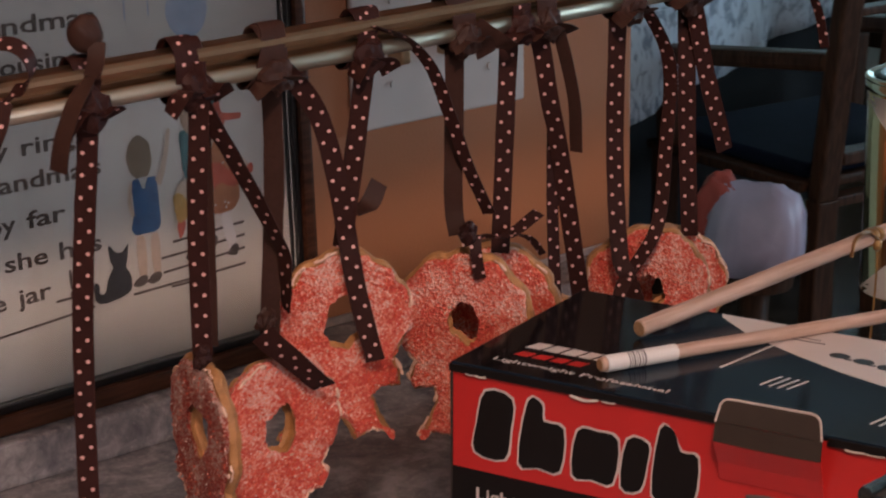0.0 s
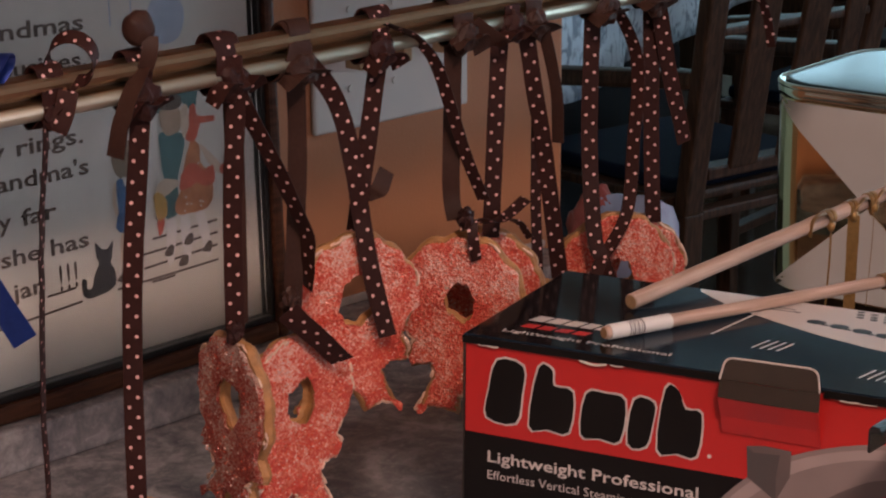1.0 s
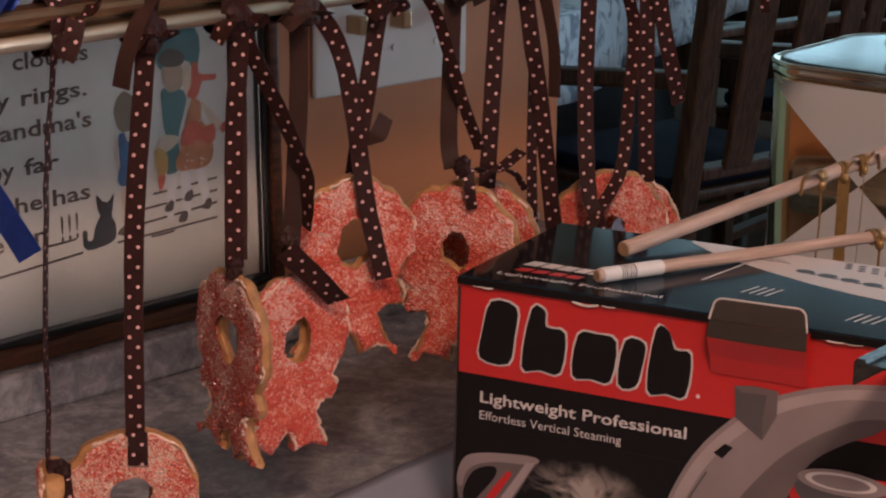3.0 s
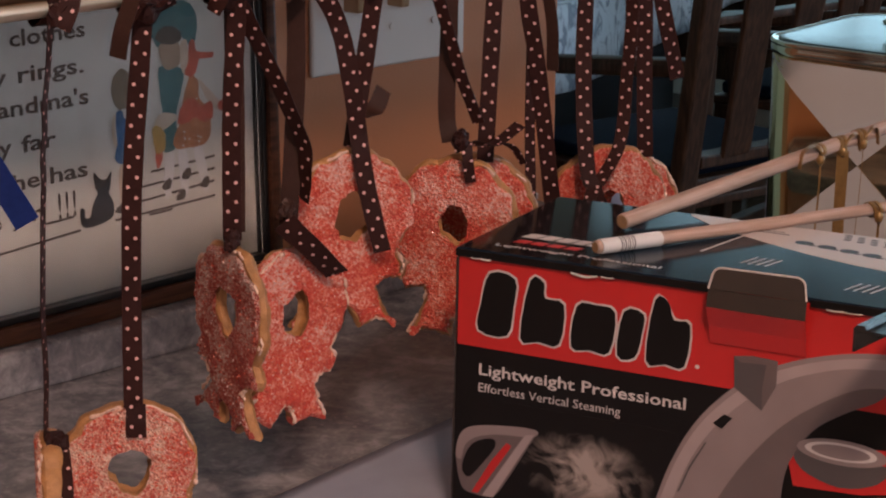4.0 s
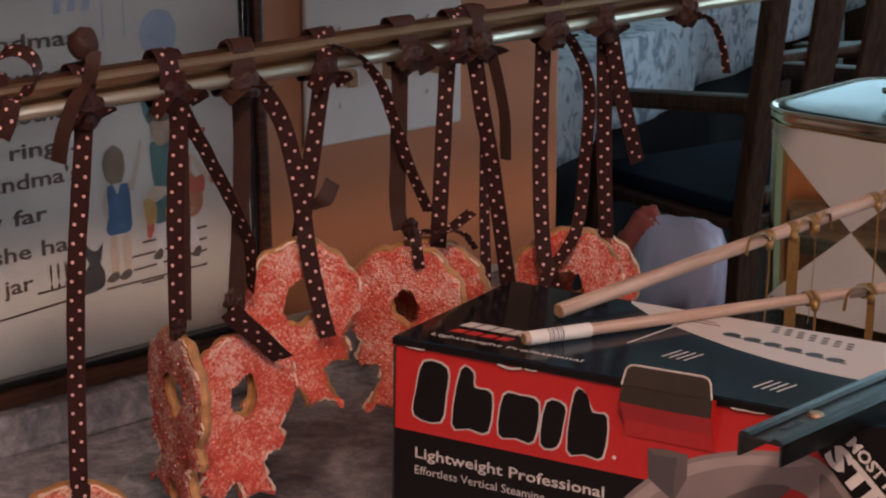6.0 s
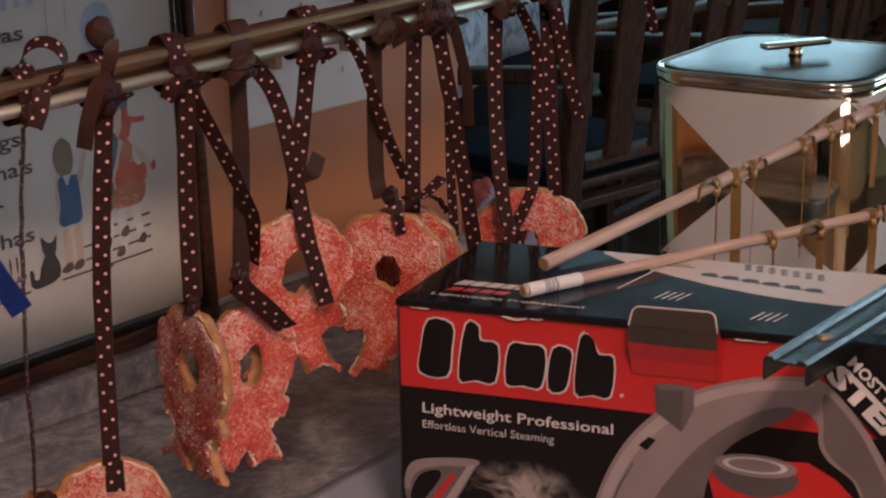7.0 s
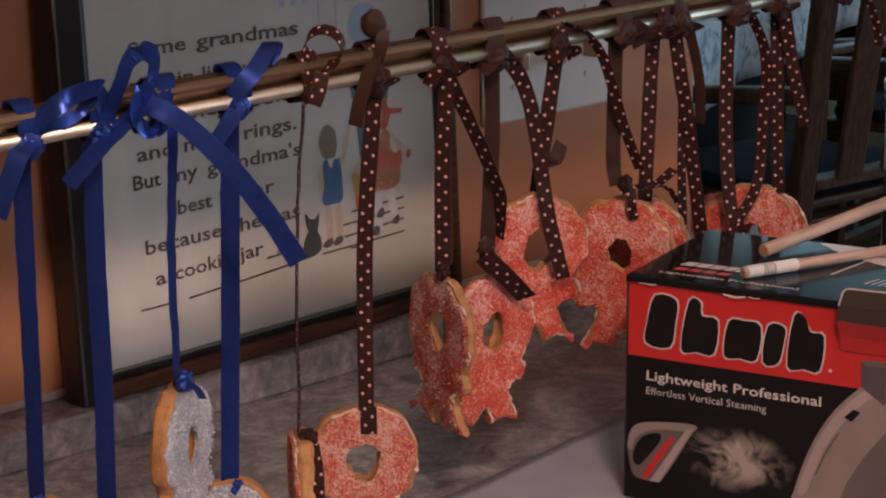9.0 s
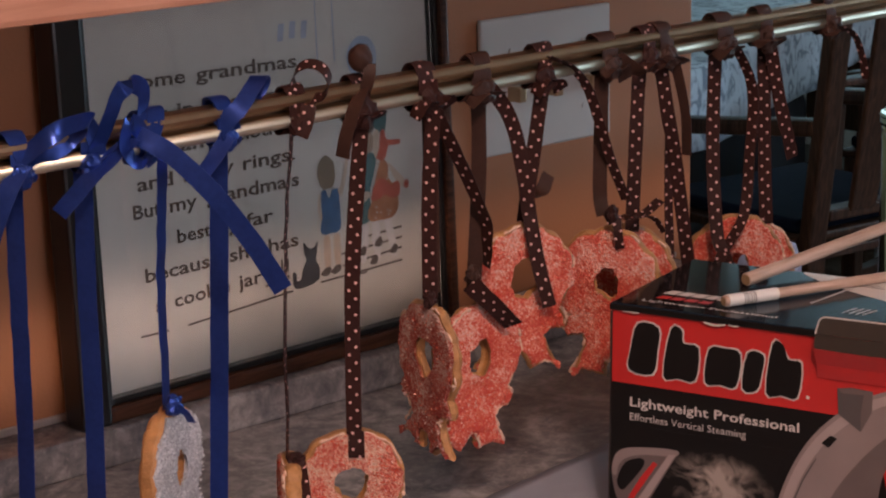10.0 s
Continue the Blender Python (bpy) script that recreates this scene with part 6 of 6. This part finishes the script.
def dining_chair(at, heading, label, seat=None, stile=0.046, height=1.02, low=0.540, half=0.19):
    """A wooden armchair whose back is at local y = 0 and whose seat runs to +y; its back leans and widens upwards."""
    c = thing("dining_chair", at, label, "chair", "dining chairs")
    c.rotation_euler = (0, 0, radians(heading))
    lean = -0.100
    yb = lambda z: lean * (z - 0.47) / (height - 0.47)
    flare = lambda x, z: x * (1 + 0.16 * (z - 0.47) / (height - 0.47))
    for s in (-1, 1):
        part("back_leg", board((s * half, 0.02, 0), (s * half, 0.0, 0.47), stile, 0.034, 0), CHAIRWOOD, c)
        part("stile", board((s * half, 0.0, 0.4705), (flare(s * half, height), lean, height), stile, 0.030, 0, 0.006), CHAIRWOOD, c)
        part("front_leg", board((s * (half + 0.01), 0.40, 0), (s * (half + 0.01), 0.40, 0.4795), 0.036, 0.036, 0), CHAIRWOOD, c)
        x = flare(s * half, 0.735)
        part("armrest", board((x, yb(0.735) + 0.016, 0.712), (s * (half + 0.055), 0.40, 0.664), 0.050, 0.032, 0, 0.010), CHAIRWOOD, c)
        part("arm_post", board((s * (half + 0.035), 0.36, 0.4985), (s * (half + 0.045), 0.36, 0.652), 0.032, 0.032, 0, 0.006), CHAIRWOOD, c)
    for nm, z, high, deep in (("top_rail", height - 0.05, 0.09, 0.022), ("middle_rail", 0.795, 0.034, 0.014), ("lower_rail", low, 0.040, 0.022)):
        w = flare(half, z) - stile / 2 - 0.0015
        part(nm, board((-w, yb(z) + 0.006, z), (w, yb(z) + 0.006, z), high, deep, 90), CHAIRWOOD, c)
    for x in (-0.085, 0.035, 0.13):
        part("slat", board((x, yb(low) - 0.012, low + 0.004), (flare(x, height - 0.1), yb(height - 0.1) - 0.012, height - 0.0955), 0.068 if x < 0.1 else 0.05, 0.012, 0), CHAIRWOOD, c)
    part("seat_rail", board((-half + 0.02, 0.40, 0.46), (half - 0.02, 0.40, 0.46), 0.036, 0.022, 90), CHAIRWOOD, c)
    part("seat_rail", board((-half + 0.025, 0.008, 0.462), (half - 0.025, 0.008, 0.462), 0.034, 0.018, 90), CHAIRWOOD, c)
    part("seat", box_bm((-0.225, 0.019, 0.480), (0.225, 0.425, 0.498), 0.006), CHAIRWOOD, c)
    part("cushion", box_bm((-0.20, 0.030, 0.4985), (0.20, 0.415, 0.526), 0.013, 4), seat or SEAT, c, "dark seat cushion", smooth=True)
    part("stretcher", board((-half + 0.01, 0.41, 0.2), (half - 0.01, 0.41, 0.2), 0.03, 0.02, 90), CHAIRWOOD, c)
    return c


dining_chair((1.9456, 0.994, 0.0), -7, "dark wooden slat-back armchair with a navy cushion", seat=NAVYCLOTH)
dining_chair((2.74, 1.10, 0.0), 8, "dark wooden slat-back armchair by the dining table", seat=NAVYCLOTH)
dining_chair((3.42, 1.36, 0.0), 12, "dark wooden slat-back armchair at the table's end", seat=SEAT)

table = thing("dining_table", (2.27, 2.055, 0.0), "wooden dining table under a flowered cloth", "table")
table.rotation_euler = (0, 0, radians(22))
part("tabletop", box_bm((-1.12, -0.44, 0.72), (1.12, 0.44, 0.75), 0.004), CHAIRWOOD, table)
for sx in (-1, 1):
    for sy in (-1, 1):
        part("leg", box_bm((sx * 1.06 - 0.03, sy * 0.38 - 0.03, 0), (sx * 1.06 + 0.03, sy * 0.38 + 0.03, 0.7195), 0.004), CHAIRWOOD, table)
W2, D2, HANG = 1.13, 0.45, 0.165
def cloth_ring(f, drop, inset=0.0):
    out = []
    for k in range(160):
        u = k / 160 * 4
        edge, t = int(u), u - int(u)
        x, y = ((-1 + 2 * t, -1), (1, -1 + 2 * t), (1 - 2 * t, 1), (-1, 1 - 2 * t))[edge]
        wave = (0.006 if drop else 0.0) + 0.018 * drop * math.sin(k * 0.62) + 0.01 * drop * math.sin(k * 1.31 + 1) - inset
        out.append((x * (W2 * f + wave), y * (D2 * f + wave), 0.7535 - HANG * drop - (inset if not drop else 0.0)))
    return out


cb = stacked([cloth_ring(f, 0.0) for f in (0.02, 0.3, 0.6, 0.9, 1.0)] + [cloth_ring(1.0, d / 6) for d in range(1, 7)] + [cloth_ring(1.0, d / 6, 0.0015) for d in (6, 4, 2, 1)] + [cloth_ring(f, 0.0, 0.0015) for f in (1.0, 0.5, 0.02)])
cloth = tagged(part("tablecloth", cb, FLOWERED, smooth=True), "pale blue flowered cloth hanging over the dining table", "tablecloth")
cloth.location = (2.27, 2.055, 0.0)
cloth.rotation_euler = (0, 0, radians(22))

# unseen sideboard, added to keep the view behind the chairs dark
side = thing("sideboard", (4.15, 1.2, 0.0), "dark wooden sideboard added as a dark background at the far wall", "sideboard")
part("body", box_bm((-0.22, -0.85, 0.06), (0.22, 0.85, 0.86), 0.006), CHAIRWOOD, side)
part("top", box_bm((-0.24, -0.88, 0.8605), (0.24, 0.88, 0.89), 0.005), CHAIRWOOD, side)
part("plinth", box_bm((-0.20, -0.83, 0.0), (0.22, 0.83, 0.0595)), CHAIRWOOD, side)
for y in (-0.56, 0.0, 0.56):
    dr = part("door", box_bm((-0.238, y - 0.27, 0.1), (-0.2205, y + 0.27, 0.83), 0.004), CHAIRWOOD, side)
    part("knob", tube_bm([(-0.239, y + 0.2, 0.5), (-0.26, y + 0.2, 0.5)], [0.006, 0.011], 10, 1, False), BRASS, dr)

# black block added to make the space under the table dark
ott = thing("under_table_dark_block", (2.16, 1.93, 0.0), "long black block added for the dark space under the dining table", "bench")
ott.rotation_euler = (0, 0, radians(22))
part("cushion", box_bm((-0.92, -0.22, 0.035), (0.92, 0.22, 0.50), 0.06, 5), SEAT, ott, smooth=True)
for sx in (-1, 1):
    for sy in (-1, 1):
        part("foot", box_bm((sx * 0.80 - 0.02, sy * 0.13 - 0.02, 0), (sx * 0.80 + 0.02, sy * 0.13 + 0.02, 0.0345), 0.003), CHAIRWOOD, ott)

# shopping bag on a small stand
stand = thing("pedestal_stand", (1.405, 0.857, 0.0), "narrow dark wooden pedestal stand under a shopping bag", "stand")
part("top", tube_bm([(0, 0, 0.435), (0, 0, 0.455)], [0.058, 0.06], 28, 1, False), CHAIRWOOD, stand)
part("post", tube_bm([(0, 0, 0.02), (0, 0, 0.2), (0, 0, 0.4345)], [0.026, 0.018, 0.024], 16, 3, False), CHAIRWOOD, stand, smooth=True)
part("foot", tube_bm([(0, 0, 0.0), (0, 0, 0.0195)], [0.15, 0.13], 28, 1, False), CHAIRWOOD, stand)
bag = thing("shopping_bag", (1.405, 0.857, 0.4555), "crumpled lilac plastic shopping bag with a red packet", "bag")
bag.rotation_euler = (0, 0, radians(FACE))
rings = []
for k, (z, hx, hy) in enumerate(((0.0, 0.060, 0.040), (0.003, 0.068, 0.046), (0.05, 0.074, 0.050), (0.09, 0.072, 0.042), (0.115, 0.064, 0.028), (0.132, 0.048, 0.012), (0.140, 0.034, 0.004))):
    ring = []
    for j in range(48):
        a = 2 * math.pi * j / 48
        cx, cy = math.copysign(abs(math.cos(a)) ** 0.6, math.cos(a)), math.copysign(abs(math.sin(a)) ** 0.6, math.sin(a))
        q = Vector((cx * hx, cy * hy, z))
        ring.append(q + (0.014 * noise.noise_vector(q * 26) + 0.006 * noise.noise_vector(q * 70) if k else Vector()))
    rings.append(ring)
part("bag_body", stacked(rings), BAGWHITE, bag, "crumpled lilac plastic", smooth=True)
part("red_print", shape_bm([(-0.024, 0.104), (0.004, 0.106), (0.032, 0.094), (0.040, 0.084), (0.034, 0.080), (0.012, 0.088), (-0.012, 0.094)], 0.001, Matrix.Translation((0, -0.049, 0)) @ pose(0, 0, 0, -12)), BAGRED, bag, "red print")
rb2 = bmesh.new()
bmesh.ops.create_icosphere(rb2, subdivisions=4, radius=1)
for v in rb2.verts:
    q = v.co.copy()
    r = 1 + 0.25 * noise.noise(q * 2.0 + Vector((4, 0, 0))) + 0.10 * noise.noise(q * 5)
    v.co = Vector((q.x * 0.044 * r - 0.052, q.y * 0.026 * r + 0.004, q.z * 0.070 * r + 0.080))
part("red_packet", rb2, BAGRED, bag, "crumpled red packet", smooth=True)
